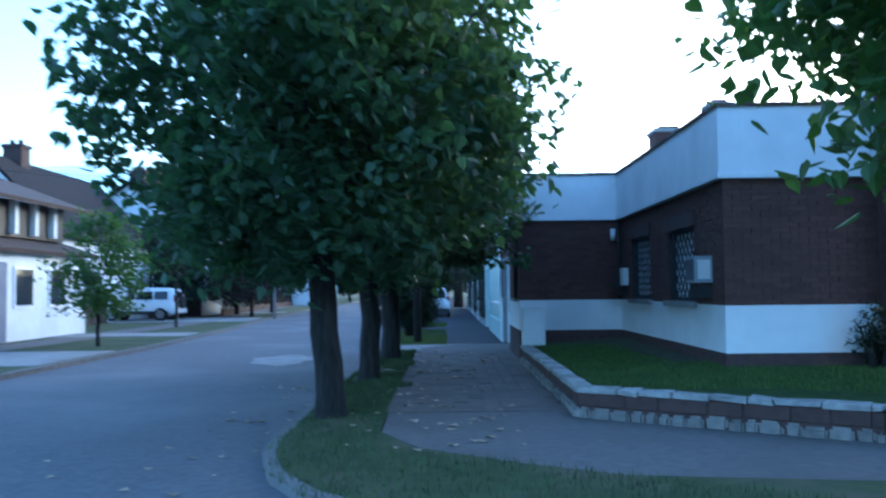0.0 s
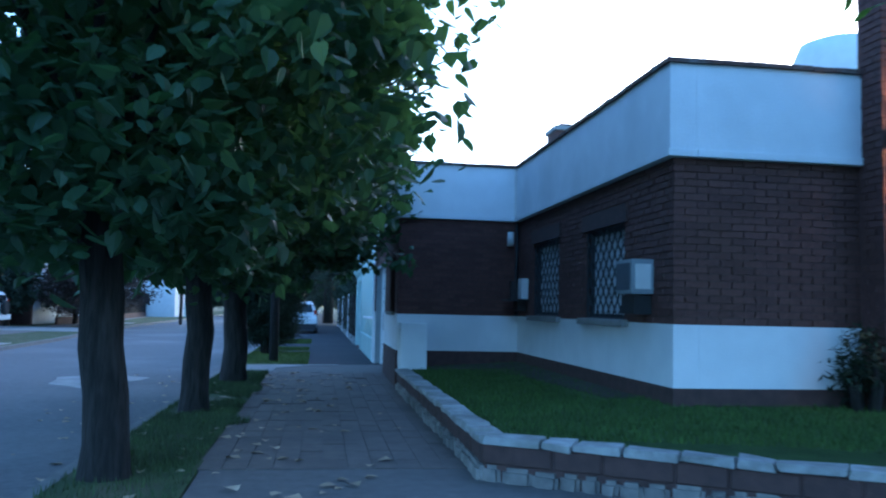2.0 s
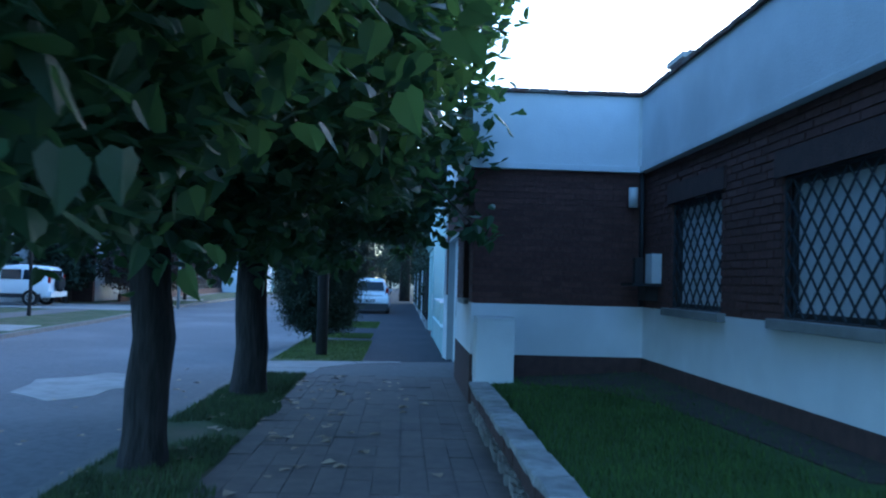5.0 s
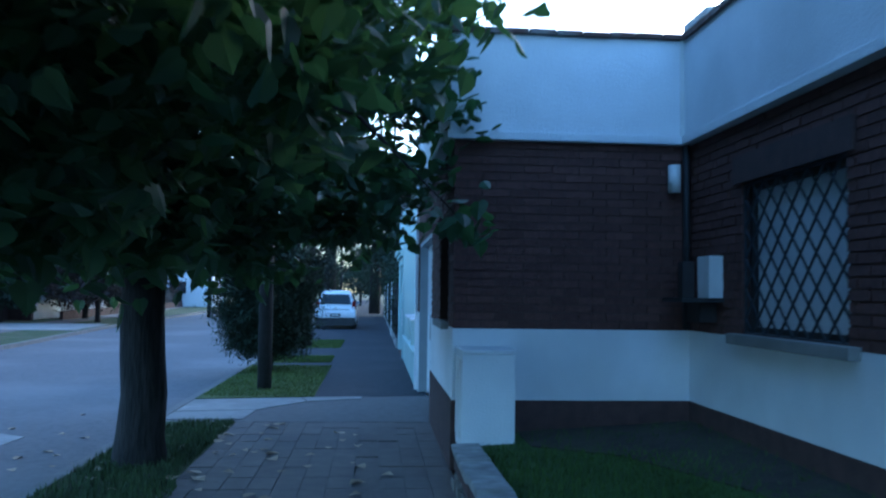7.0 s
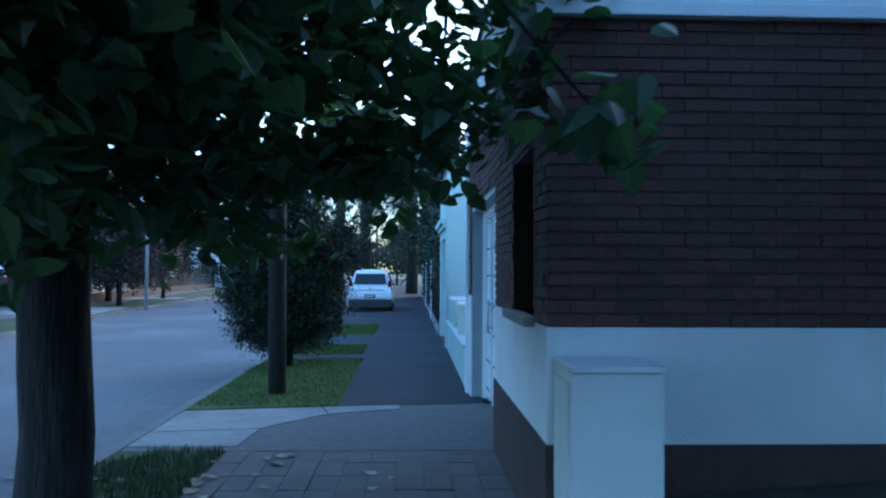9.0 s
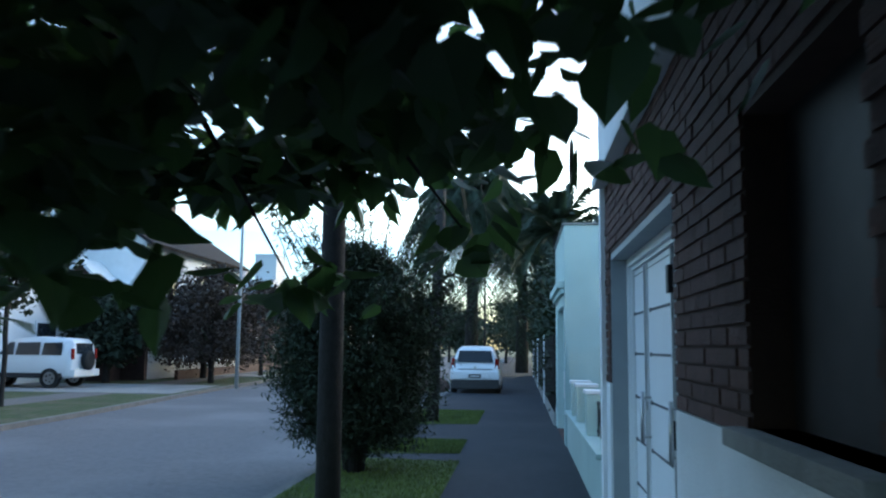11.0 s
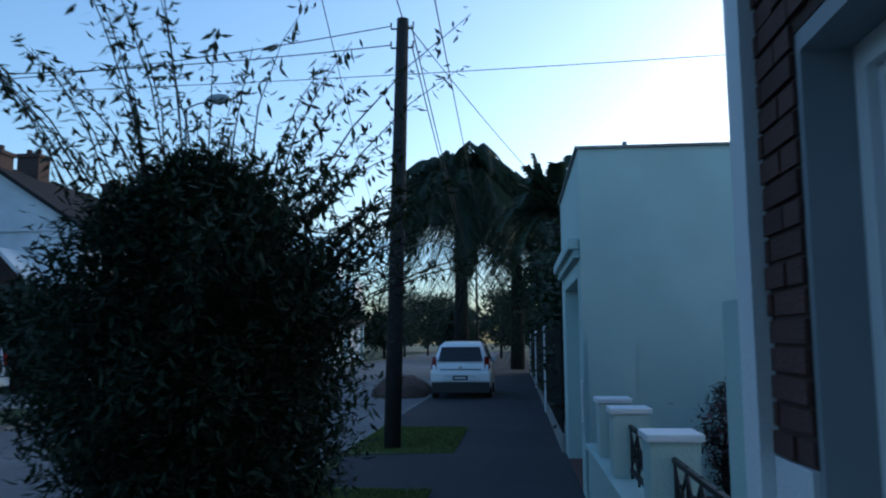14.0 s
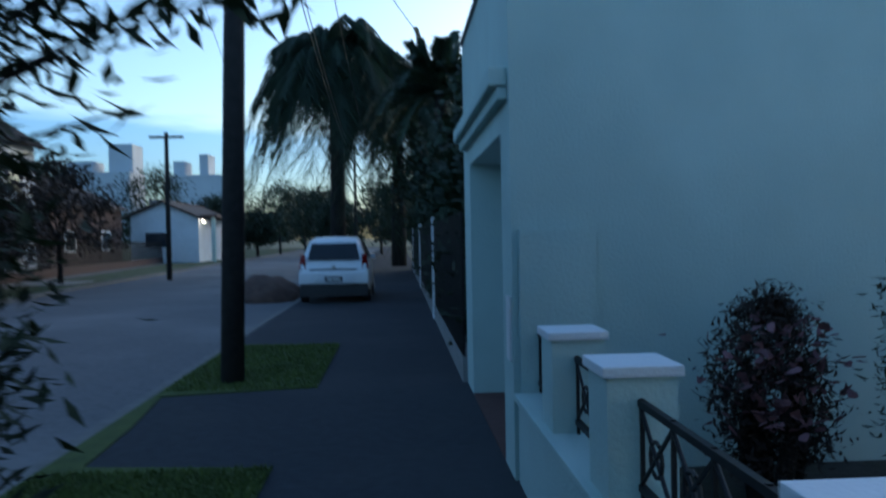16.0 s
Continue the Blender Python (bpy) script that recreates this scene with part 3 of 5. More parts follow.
# windows with lattice grilles
def window(parent, y0, y1, z0, z1, face, depth, cells, rows, sill=True, blind=True):
    """Window in a wall that faces -x."""
    w = part("window_frame", B(face + depth, y0, z0, face + depth + 0.05, y0 + 0.05, z1), M_FRAME, parent)
    for b in ((y1 - 0.05, y1, z0, z1), (y0 + 0.05, y1 - 0.05, z0, z0 + 0.05), (y0 + 0.05, y1 - 0.05, z1 - 0.05, z1)):
        part("frame_bar", B(face + depth, b[0], b[2], face + depth + 0.05, b[1], b[3]), M_FRAME, w)
    part("shutter", B(face + depth + 0.052, y0, z0, face + depth + 0.08, y1, z1), M_BLIND, w, "pale grey roller blind")
    zz = z0 + 0.05
    while zz < z1 - 0.05:
        part("slat", B(face + depth + 0.044, y0 + 0.05, zz, face + depth + 0.053, y1 - 0.05, zz + 0.056), M_BLIND, w)
        zz += 0.06
    if sill:
        part("sill", B(face - 0.09, y0 - 0.12, z0 - 0.085, face + depth, y1 + 0.12, z0 - 0.005, bevel=0.01), M_CONC, parent, "projecting concrete sill")
    # lattice of diamond bars
    g = bmesh.new()
    gx = face + 0.02
    cw, ch = (y1 - y0) / cells, (z1 - z0) / rows
    for i in range(-rows, cells + rows + 1):
        for s in (1, -1):
            seg = []
            for j in range(rows * 2 + 1):
                zz, yy = z0 + j * ch / 2, y0 + (i + 0.5) * cw + s * (cw / 2 if (j % 2) else 0)
                seg.append((yy, zz))
            if seg[0][0] - cw / 2 < y0 - 0.01 or seg[0][0] + cw / 2 > y1 + 0.01:
                continue
            for (ya, za), (yb, zb) in zip(seg, seg[1:]):
                tube(g, [(gx, ya, za), (gx, yb, zb)], 0.0095, 4, cap=False)
    for yy in (y0, y1):
        tube(g, [(gx, yy, z0), (gx, yy, z1)], 0.012, 5)
    for zz in (z0, z1):
        tube(g, [(gx, y0, zz), (gx, y1, zz)], 0.012, 5)
    part("grille", g, M_GRILLE, parent, "dark diamond-lattice security grille")
for wn_ in (WIN_N, WIN_F):
    window(HOUSE, wn_[0], wn_[1], wn_[2], wn_[3] - 0.12, 3.3, 0.055, 7, 5)
    # dark block stands in for the shade above the window; no lintel there
    part("window_head_shade", B(3.262, wn_[0] - 0.1, wn_[3] - 0.11, 3.3, wn_[1] + 0.1, wn_[3] + 0.1), M_PLINTH, HOUSE, "dark block standing in for the shade above the window")
part("narrow_window", B(1.33, WIN_S[0], WIN_S[2], 1.36, WIN_S[1], WIN_S[3]), M_FRAME, HOUSE, "dark closed shutter")
part("window_sill", B(1.12, WIN_S[0] - 0.08, WIN_S[2] - 0.06, 1.33, WIN_S[1] + 0.08, WIN_S[2], bevel=0.008), M_CONC, HOUSE)
# garage door in its reveal
GD = thing("garage_door", (1.38, 20.1, 0.0), "white folding garage door with dark grooves and glass strips", "door")
part("reveal_side", B(1.203, 21.47, 0, 1.45, 21.502, 2.25), M_SHUTTER, GD, "grey plastered reveal")
part("reveal_side", B(1.203, 18.69, 0, 1.45, 18.72, 2.25), M_SHUTTER, GD)
part("reveal_top", B(1.203, 18.72, 2.2, 1.45, 21.47, 2.252), M_SHUTTER, GD)
for x0, a, b, top in ((1.325, 0.065, 0.0, 2.2), (1.352, 0.095, 0.065, 2.135)):
    part("door_frame", B(x0, 21.47 - a, 0, 1.42, 21.47 - b, top), M_DOORW, GD)
    part("door_frame", B(x0, 18.72 + b, 0, 1.42, 18.72 + a, top), M_DOORW, GD)
    part("door_frame", B(x0, 18.72 + a, 2.2 - a, 1.42, 21.47 - a, 2.2 - b), M_DOORW, GD)
for y0, y1, g0, g1 in ((18.82, 19.60, 18.86, 19.47), (19.74, 20.70, 19.83, 20.60), (20.82, 21.37, 20.90, 21.36)):
    lf = part("door_leaf", B(1.375, y0, 0.02, 1.42, y1, 2.10, bevel=0.004), M_DOORW, GD)
    for zz in (0.12, 0.45, 0.785, 1.11, 1.44, 1.75):
        part("groove", B(1.370, g0, zz, 1.378, g1, zz + 0.016), M_GROOVE, lf, "recessed dark groove")
        part("groove_end", B(1.366, g1 - 0.035, zz - 0.006, 1.377, g1, zz + 0.022), M_GROOVE, lf)
    part("leaf_line", B(1.372, y0 + 0.02, 2.055, 1.3765, y1 - 0.02, 2.061), M_GROOVE, lf)
for yy in (20.76, 19.67):
    part("glass_strip", B(1.385, yy - 0.06, 0.02, 1.40, yy + 0.06, 2.06), M_GLASS, GD, "dark glass strip")
    part("stile", B(1.362, yy - 0.078, 0.02, 1.384, yy - 0.06, 2.10), M_DOORW, GD)
    part("stile", B(1.362, yy + 0.06, 0.02, 1.384, yy + 0.072, 2.10), M_DOORW, GD)
    hd = tube(bmesh.new(), [(1.315, yy - 0.12, 0.84), (1.315, yy - 0.12, 1.19)], 0.014, 10)
    part("pull_handle", hd, M_STEEL, GD, "steel bar handle", smooth=True)
    for z in (0.88, 1.15):
        part("handle_foot", tube(bmesh.new(), [(1.315, yy - 0.12, z), (1.375, yy - 0.12, z)], 0.008, 6), M_STEEL, GD)
for z in (1.82, 0.9):
    part("hinge", B(1.345, 19.72, z, 1.375, 19.80, z + 0.17, bevel=0.006), M_TRIM, GD, "dark hinge block")
part("lock", B(1.355, 20.71, 1.06, 1.378, 20.74, 1.12, bevel=0.004), M_STEEL, GD)
# things fixed to the house
ac = thing("air_conditioner", (3.17, 10.42, 1.5), "white window air conditioner fixed through the brick wall", "air conditioner")
part("casing", B(3.05, 10.15, 1.51, 3.3, 10.60, 1.87, bevel=0.012), M_SHUTTER, ac)
for k in range(9):
    part("louvre", B(3.042, 10.19 + k * 0.043, 1.55, 3.052, 10.215 + k * 0.043, 1.83), M_GROOVE, ac)
part("side_vent", B(3.09, 10.143, 1.56, 3.26, 10.152, 1.82), M_PLASTIC, ac)
part("bracket", B(3.1, 10.2, 1.3, 3.29, 10.56, 1.50), M_TRIM, ac, "dark shelf bracket")
mb = thing("meter_box", (3.2, 15.4, 1.5), "white electricity meter box on a dark shelf", "box")
part("casing", B(3.17, 15.28, 1.50, 3.29, 15.52, 1.84, bevel=0.01), M_PLASTIC, mb)
part("dark_panel", B(3.06, 15.56, 1.50, 3.165, 15.66, 1.80, bevel=0.006), M_FRAME, mb, "dark open side of the meter box")
part("shelf", B(2.94, 15.26, 1.465, 3.29, 15.7, 1.498), M_TRIM, mb)
# dark solid block below the shelf, in front of the wall face
part("recess", B(3.14, 15.4, 1.3, 3.285, 15.66, 1.463), M_FRAME, mb)
bl = thing("bulkhead_lamp", (3.15, 15.93, 2.5), "unlit grey cylinder wall lamp in the corner", "lamp")
part("body", tube(bmesh.new(), [(3.12, 15.9, 2.42), (3.12, 15.9, 2.66)], 0.055, 14), M_PLASTIC, bl, smooth=True)
part("bracket", B(3.10, 15.93, 2.5, 3.14, 15.985, 2.56), M_TRIM, bl)
gc = thing("gas_cabinet", (1.43, 15.7, 0.3), "white rendered gas-meter cabinet against the wall", "cabinet")
part("body", B(1.22, 15.48, 0.25, 1.65, 15.97, 1.03, bevel=0.008), M_WHITE, gc)
part("top_slab", B(1.215, 15.47, 1.032, 1.655, 15.97, 1.06, bevel=0.006), M_WHITE, gc)
part("door", B(1.208, 15.54, 0.35, 1.219, 15.9, 0.98), M_PLASTIC, gc, "pale metal door")
for x, y, w, zt_ in ((5.38, 20.0, 0.74, 5.55), (5.7, 17.0, 0.46, 5.55)):
    ch = thing("roof_chimney", (x, y, 3.4), "brick chimney with stepped cap on the flat roof", "chimney")
    part("stack", B(x - w / 2, y - w / 2, 3.4, x + w / 2, y + w / 2, zt_ - 0.18), M_BRICK_J, ch)
    part("cap", B(x - w / 2 - 0.05, y - w / 2 - 0.05, zt_ - 0.18, x + w / 2 + 0.05, y + w / 2 + 0.05, zt_ - 0.08, bevel=0.01), M_CONC, ch)
    part("crown", B(x - w / 3, y - w / 3, zt_ - 0.08, x + w / 3, y + w / 3, zt_), M_BRICK_J, ch)
tank = thing("water_tank", (7.55, 13.2, 3.42), "white domed water tank on the flat roof", "tank")
part("tank_stand", B(6.9, 12.6, 3.42, 8.2, 13.8, 4.1), M_WHITE, tank)
part("tank_body", tube(bmesh.new(), [(7.55, 13.2, 4.1), (7.55, 13.2, 5.2), (7.55, 13.2, 5.4), (7.55, 13.2, 5.5), (7.55, 13.2, 5.54)], [0.66, 0.68, 0.60, 0.32, 0.1], 28), M_PLASTIC, tank, smooth=True)

# ---- raised garden ----
GW = [(1.16, 15.45), (1.17, 12.0), (1.18, 8.44), (3.75, 6.75), (7.5, 4.3)]
gw = thing("garden_wall", (1.18, 8.44, 0.0), "low brick garden wall with stone base and pale coping stones", "wall")
def run(line, off0, off1, z0, z1, name, material, step=None, label="", jitter=0.0, gap=0.012, round_=0.0):
    """Blocks along a plan line between two sideways offsets (positive is inside the garden)."""
    r = random.Random(len(name) * 7)
    for a, b in zip(line, line[1:]):
        a, b = Vector(a), Vector(b)
        d = (b - a).normalized()
        nrm = Vector((-d.y, d.x))
        L = (b - a).length
        s = 0.0
        while s < L - 0.02:
            e = min(s + (step * r.uniform(0.65, 1.35) if step else L), L)
            g = gap * r.uniform(0.5, 1.5) if step else 0
            j = r.uniform(-jitter, jitter)
            P = [a + d * (s + g / 2) + nrm * (off0 + j), a + d * (e - g / 2) + nrm * (off0 + j), a + d * (e - g / 2) + nrm * off1, a + d * (s + g / 2) + nrm * off1]
            q = prism(bmesh.new(), [tuple(p) for p in P], z0, z1 + j * 0.5)
            if round_:
                for v in q.verts:
                    v.co += Vector((r.gauss(0, 0.006), r.gauss(0, 0.012), r.gauss(0, 0.007)))
            bmesh.ops.bevel(q, geom=list(q.edges), offset=min(round_ or 0.012, (z1 - z0) * 0.28), segments=2 if round_ else 1, affect="EDGES")
            part(name, q, material, gw, label)
            s = e
run(GW, 0.02, 0.2, -0.1, 0.275, "core", M_PLINTH)
run(GW, 0.0, 0.1, 0.125, 0.275, "brick_face", M_PLINTH, 0.5, jitter=0.004)
run(GW, -0.03, 0.1, -0.05, 0.11, "base_stone", M_STONE, 0.2, jitter=0.018, gap=0.01, round_=0.03)
run(GW, -0.03, 0.2, 0.277, 0.335, "coping_stone", M_CAP, 0.36, jitter=0.008, round_=0.007)
bm = prism(bmesh.new(), [(1.34, 15.95), (1.36, 8.56), (3.9, 6.95), (7.6, 4.6), (12, 4.6), (12, 9.66), (3.29, 9.66), (3.29, 15.95)], 0.0, [0.3, 0.29, 0.29, 0.29, 0.3, 0.42, 0.42, 0.42])
solo("lawn", bm, M_LAWN, "raised front lawn of short green grass", "lawn", "structure")

SOIL = [(1.75, 15.94), (1.75, 15.3), (2.3, 14.75), (2.72, 13.6), (2.85, 12.0), (2.95, 10.6), (3.28, 10.3), (3.28, 15.94)]
solo("soil_border", prism(bmesh.new(), SOIL, 0.2, [0.31 + 0.0615 * (p[0] - 1.34) for p in SOIL]), M_SOIL, "bare dark soil border along the house walls", "soil", "structure")

def blades(name, rng, count, region, zf, h, material, label):
    """Blades of grass scattered over a region given by a sampler."""
    V, F = [], []
    for _ in range(count):
        x, y = region(rng)
        z = zf(x, y)
        a, hh, b = rng.uniform(0, math.tau), h * rng.uniform(0.5, 1.3), rng.uniform(0.2, 0.7)
        w = 0.006
        dx, dy = math.cos(a), math.sin(a)
        k = len(V)
        V += [(x - dy * w, y + dx * w, z - 0.005), (x + dy * w, y - dx * w, z - 0.005), (x + dx * hh * b, y + dy * hh * b, z + hh)]
        F.append((k, k + 1, k + 2))
    ob = new(name, mesh_from(name, V, F, material))
    return tagged(ob, label, "grass", kind="stuff")
rg = random.Random(11)
def lawn_at(r):
    while True:
        x, y = r.uniform(1.38, 7.0), r.uniform(5.2, 15.9)
        if y > 8.6 - (x - 1.36) * 0.635 and not (x > 3.27 and y > 9.6):
            bare = x > 2.72 + r.gauss(0, 0.1) and y > 10.4 or y > 15.1 - (x - 1.75) * 0.5 + r.gauss(0, 0.15)
            if bare and r.random() < 0.85:
                continue
            return x, y
blades("lawn_grass", rg, 42000, lawn_at, lambda x, y: 0.295 + 0.12 * min(1, max(0, (x - 1.36) / 1.9)), 0.05, M_BLADE, "short green lawn grass")
def verge_at(r):
    while True:
        x, y = r.uniform(-1.95, 3.2), r.uniform(2.4, 18.6)
        if y > 8.8:
            x = r.uniform(-1.92, -0.8)
            if noise.noise(Vector((x * 1.5, y * 0.9, 0))) > (0.3 if x < -1.05 else -0.25 - (x + 1.05)):
                continue
            return x, y
        if y < 6.1 - (x - 0.2) * 0.6 and y > 4.2 - (x + 0.4) * 0.62 and x > -1.8 + max(0, 5.8 - y) * 0.55:
            return x, y
        if x < -1.0 and y > 6.6:
            return x, y
blades("verge_grass", rg, 21000, verge_at, lambda x, y: 0.0, 0.06, M_BLADE_DRY, "patchy verge grass")
solo("verge_strip", prism(bmesh.new(), [(-1.93, 28.25), (-1.66, 28.1), (-1.72, 29.4), (-1.85, 30.7), (-1.93, 30.75)], -0.15, 0.008), M_PATCH, "narrow strip of grass along the kerb", "grass", "structure")
def patch_at(r):
    y0, y1, x1 = r.choice(PATCHES)
    return r.uniform(-1.9, x1), r.uniform(y0 - 0.1, y1)
blades("patch_grass", rg, 30000, patch_at, lambda x, y: 0.01, 0.035, M_PATCH_BLADE, "mown grass in the pavement patches")

# ---- street trees ----
def prof(f):
    return 2.75 * (0.52 + 0.48 * min(1, f / 0.22)) * (1 if f < 0.55 else math.sqrt(max(0.05, 1 - ((f - 0.55) / 0.5) ** 2)))
def clear(s):
    if s.y > 16.95 and s.x < 0.2 and s.z < 2.1:
        return False
    if s.x < -2.9 and s.z > 2.4 and noise.noise(s * 1.9) > 0.02 + 0.25 * (s.x + 4.3):
        return False
    if s.y > 18.0 and s.z < 2.6 or s.x > -0.9 and s.y > 16.7 and 2.33 < s.z < 2.75:
        return False
    return not (s.x > -0.35 and s.x < 1.1 and s.z < 1.98)
SPRIGS = {22: (((1.08, 14.3, 1.99), (0.13, 0.12, 0.07), 34),),
          23: (((-0.42, 17.86, 1.73), (0.14, 0.08, 0.07), 24), ((0.28, 17.55, 1.88), (0.07, 0.05, 0.07), 12), ((-0.75, 18.05, 2.22), (0.38, 0.2, 0.09), 330), ((0.0, 18.0, 2.37), (0.22, 0.16, 0.07), 170), ((0.38, 15.6, 2.5), (0.25, 0.3, 0.2), 130))}
TREES = (((-1.66, 8.65, 0), 21, 0.17, 2.05, -0.14), ((-1.58, 12.5, 0), 22, 0.165, 2.05, 0.0), ((-1.51, 16.37, 0), 23, 0.2, 1.95, 0.0))
for at, seed, r, zbk, ln in TREES:
    make_tree("street_tree", at, seed, "broad-leaved street tree with dense dark green crown on the verge", M_LEAF, r, zbk, prof, 1.75, 6.3, 1000, 28, 0.125, 0.165, lean=(ln, 0.0), shift=(0.12, 0.35) if ln == 0 else (0, 0), extra=SPRIGS.get(seed, ()), group="street trees", keep=clear)
def prof0(f):
    return 2.55 * (0.5 + 0.5 * min(1, f / 0.25)) * (1 if f < 0.5 else math.sqrt(max(0.05, 1 - ((f - 0.5) / 0.55) ** 2)))
make_tree("street_tree", (4.1, 4.4, 0), 31, "leafy street tree on the side-street verge", M_LEAF_CORNER, 0.15, 2.2, prof0, 1.95, 5.6, 620, 26, 0.125, 0.18, group="street trees", keep=lambda s: not (s.y > 5.1 and s.z < 3.1))

# ---- wooden poles, wires, lamp ----
def pole(at, top, r, label):
    t = thing("utility_pole", at, label, "pole", "utility poles")
    part("shaft", tube(bmesh.new(), [(at[0], at[1], -0.2), ((at[0] + top[0]) / 2, (at[1] + top[1]) / 2, top[2] / 2), top], [r, r * 0.9, r * 0.72], 14), M_WOODPOLE, t, smooth=True)
    return t
p1 = pole((-1.14, 21.68, 0), (-1.17, 21.68, 7.6), 0.108, "dark round wooden utility pole in the grass")
for z, s in ((2.15, -1), (2.75, 1), (3.3, -1)):
    part("pole_step", tube(bmesh.new(), [(-1.155 + s * 0.08, 21.68, z), (-1.155 + s * 0.16, 21.68, z), (-1.155 + s * 0.16, 21.68, z + 0.05)], 0.012, 6), M_IRON, p1)
p2 = pole((-1.31, 31.35, 0), (-1.13, 31.35, 6.4), 0.125, "leaning wooden utility pole with wires in a grass patch")
for z in (5.95, 6.25):
    for s in (-1, 1):
        part("insulator", tube(bmesh.new(), [(-1.14, 31.35, z), (-1.14 + s * 0.17, 31.35, z), (-1.14 + s * 0.17, 31.35, z + 0.1)], 0.016, 6), M_TRIM, p2)
p3 = pole((-9.0, 57, 0), (-9.0, 57, 6.0), 0.11, "wooden utility pole with a crossarm across the road")
part("crossarm", B(-9.7, 56.95, 5.75, -8.3, 57.05, 5.85), M_WOODPOLE, p3)
p4 = pole((-2.2, 75, 0), (-2.2, 75, 7.0), 0.1, "distant wooden utility pole")
def wire(a, b, sag, r=0.009, label="thin black overhead wire across the street"):
    pts = [tuple(Vector(a).lerp(Vector(b), k / 14) - Vector((0, 0, sag * 4 * (k / 14) * (1 - k / 14)))) for k in range(15)]
    return solo("overhead_wire", tube(bmesh.new(), pts, r, 4), M_TRIM, label, "wire", group="overhead wires")
wire((-1.3, 31.35, 6.3), (-17.5, 33.0, 6.6), 0.5)
wire((-1.3, 31.35, 6.0), (-17.5, 30.0, 6.2), 0.5)
wire((-1.0, 31.35, 6.3), (-2.2, 75, 6.9), 0.8, 0.011)
wire((-1.0, 31.35, 6.0), (-2.2, 75, 6.6), 0.8, 0.011)
wire((-1.05, 31.35, 6.3), (3.5, 48.0, 5.0), 0.3)
wire((-1.13, 31.35, 6.4), (-1.15, 21.68, 7.5), 0.15)
wire((-20.0, 36.5, 7.3), (12.0, 36.5, 7.7), 0.25)
wire((-1.17, 21.68, 7.4), (-6.3, 60.0, 6.8), 0.2)
wire((-0.3, 8.0, 7.3), (-1.35, 72.0, 7.0), 0.3, 0.011)
sl = thing("street_lamp", (-9.85, 44, 0), "tall thin steel street lamp with arm over the road", "lamp")
part("post", tube(bmesh.new(), [(-9.85, 44, -0.1), (-9.85, 44, 4), (-9.85, 44, 9.0)], [0.07, 0.06, 0.045], 10), M_SHUTTER, sl, smooth=True)
part("arm", tube(bmesh.new(), [(-9.85, 44, 8.97), (-9.5, 44, 9.12), (-9.0, 44, 9.2)], 0.03, 8), M_SHUTTER, sl, smooth=True)
hb = bmesh.new()
bmesh.ops.create_uvsphere(hb, u_segments=14, v_segments=8, radius=0.5, matrix=Matrix.Translation((-8.8, 44, 9.25)) @ Matrix.Diagonal((0.8, 0.4, 0.34, 1)))
part("lamp_head", hb, M_SHUTTER, sl, smooth=True)

# ---- shrub behind the pole ----
def shrub(name, at, seed, label, material, rad, z0, z1, clusters, per, size, spread, trunk=True, cat="shrub"):
    r = random.Random(seed)
    t = thing(name, at, label, cat)
    x, y, z = at
    if trunk:
        for k in range(4):
            a = k * 1.6
            part("stem", tube(bmesh.new(), [(x + 0.06 * math.cos(a), y + 0.06 * math.sin(a), z - 0.1), (x + 0.15 * math.cos(a), y + 0.15 * math.sin(a), z + (z1 - z0) * 0.25 + 0.1), (x + rad * 0.4 * math.cos(a), y + rad * 0.4 * math.sin(a), z0 + (z1 - z0) * 0.6)], [0.06, 0.045, 0.015], 7), M_BARK, t, smooth=True)
    pf = lambda f: rad * math.sqrt(max(0.02, 1 - (2 * f - 0.88) ** 2 * 0.82))
    sp = crown_spots(r, (x, y), pf, z0, z1, clusters, per, spread, hole=0.35, freq=1.4)
    crown_part("foliage", leaves_mesh("foliage", sp, size, material, r, 0.2, 1), t)
    return t
bush = shrub("large_shrub", (-1.5, 24.5, 0), 41, "large dense dark shrub with wispy shoots beside the pole", M_SHRUB, 0.96, 0.36, 2.6, 1150, 55, 0.085, 0.11)
rs = random.Random(44)
sp = []
for k in range(80):
    a, q = rs.uniform(0, math.tau), math.sqrt(rs.random()) * 0.85
    if k >= 34:
        a, q = rs.uniform(-1.3, 0.5), rs.uniform(0.45, 0.95)
    b = Vector((-1.45 + math.cos(a) * q, 24.5 + math.sin(a) * q, 2.35 + 0.3 * (1 - q) - (0.15 + 0.85 * rs.random() if k >= 34 else 0)))
    L = rs.uniform(0.7, 1.5) if k < 34 else rs.uniform(0.4, 0.85)
    bow = 0.28 if k < 34 else rs.uniform(0.3, 0.6)
    out = Vector((math.cos(a) * (0.5 if k < 34 else 0.8) * q + rs.gauss(0, 0.12), math.sin(a) * 0.5 * q, 1 if k < 34 else 0.75)).normalized()
    pts = [b + out * (L * f) + Vector((math.cos(a), math.sin(a), -0.4)) * (bow * f * f * L) for f in (0, 0.35, 0.7, 1.0)]
    part("shoot", tube(bmesh.new(), pts, [0.008, 0.006, 0.004, 0.002], 4), M_BARK, bush)
    for f in range(22):
        g = f / 21
        i = min(2, int(g * 3))
        p = pts[i].lerp(pts[i + 1], g * 3 - i) if g < 1 else pts[3]
        if rs.random() < 0.9:
            for _ in range(3):
                sp.append(p + Vector((rs.gauss(0, 0.035), rs.gauss(0, 0.035), rs.gauss(0, 0.03))))
crown_part("shoot_foliage", leaves_mesh("shoot_foliage", sp, 0.085, M_SHRUB, rs, 0.4, 1), bush)
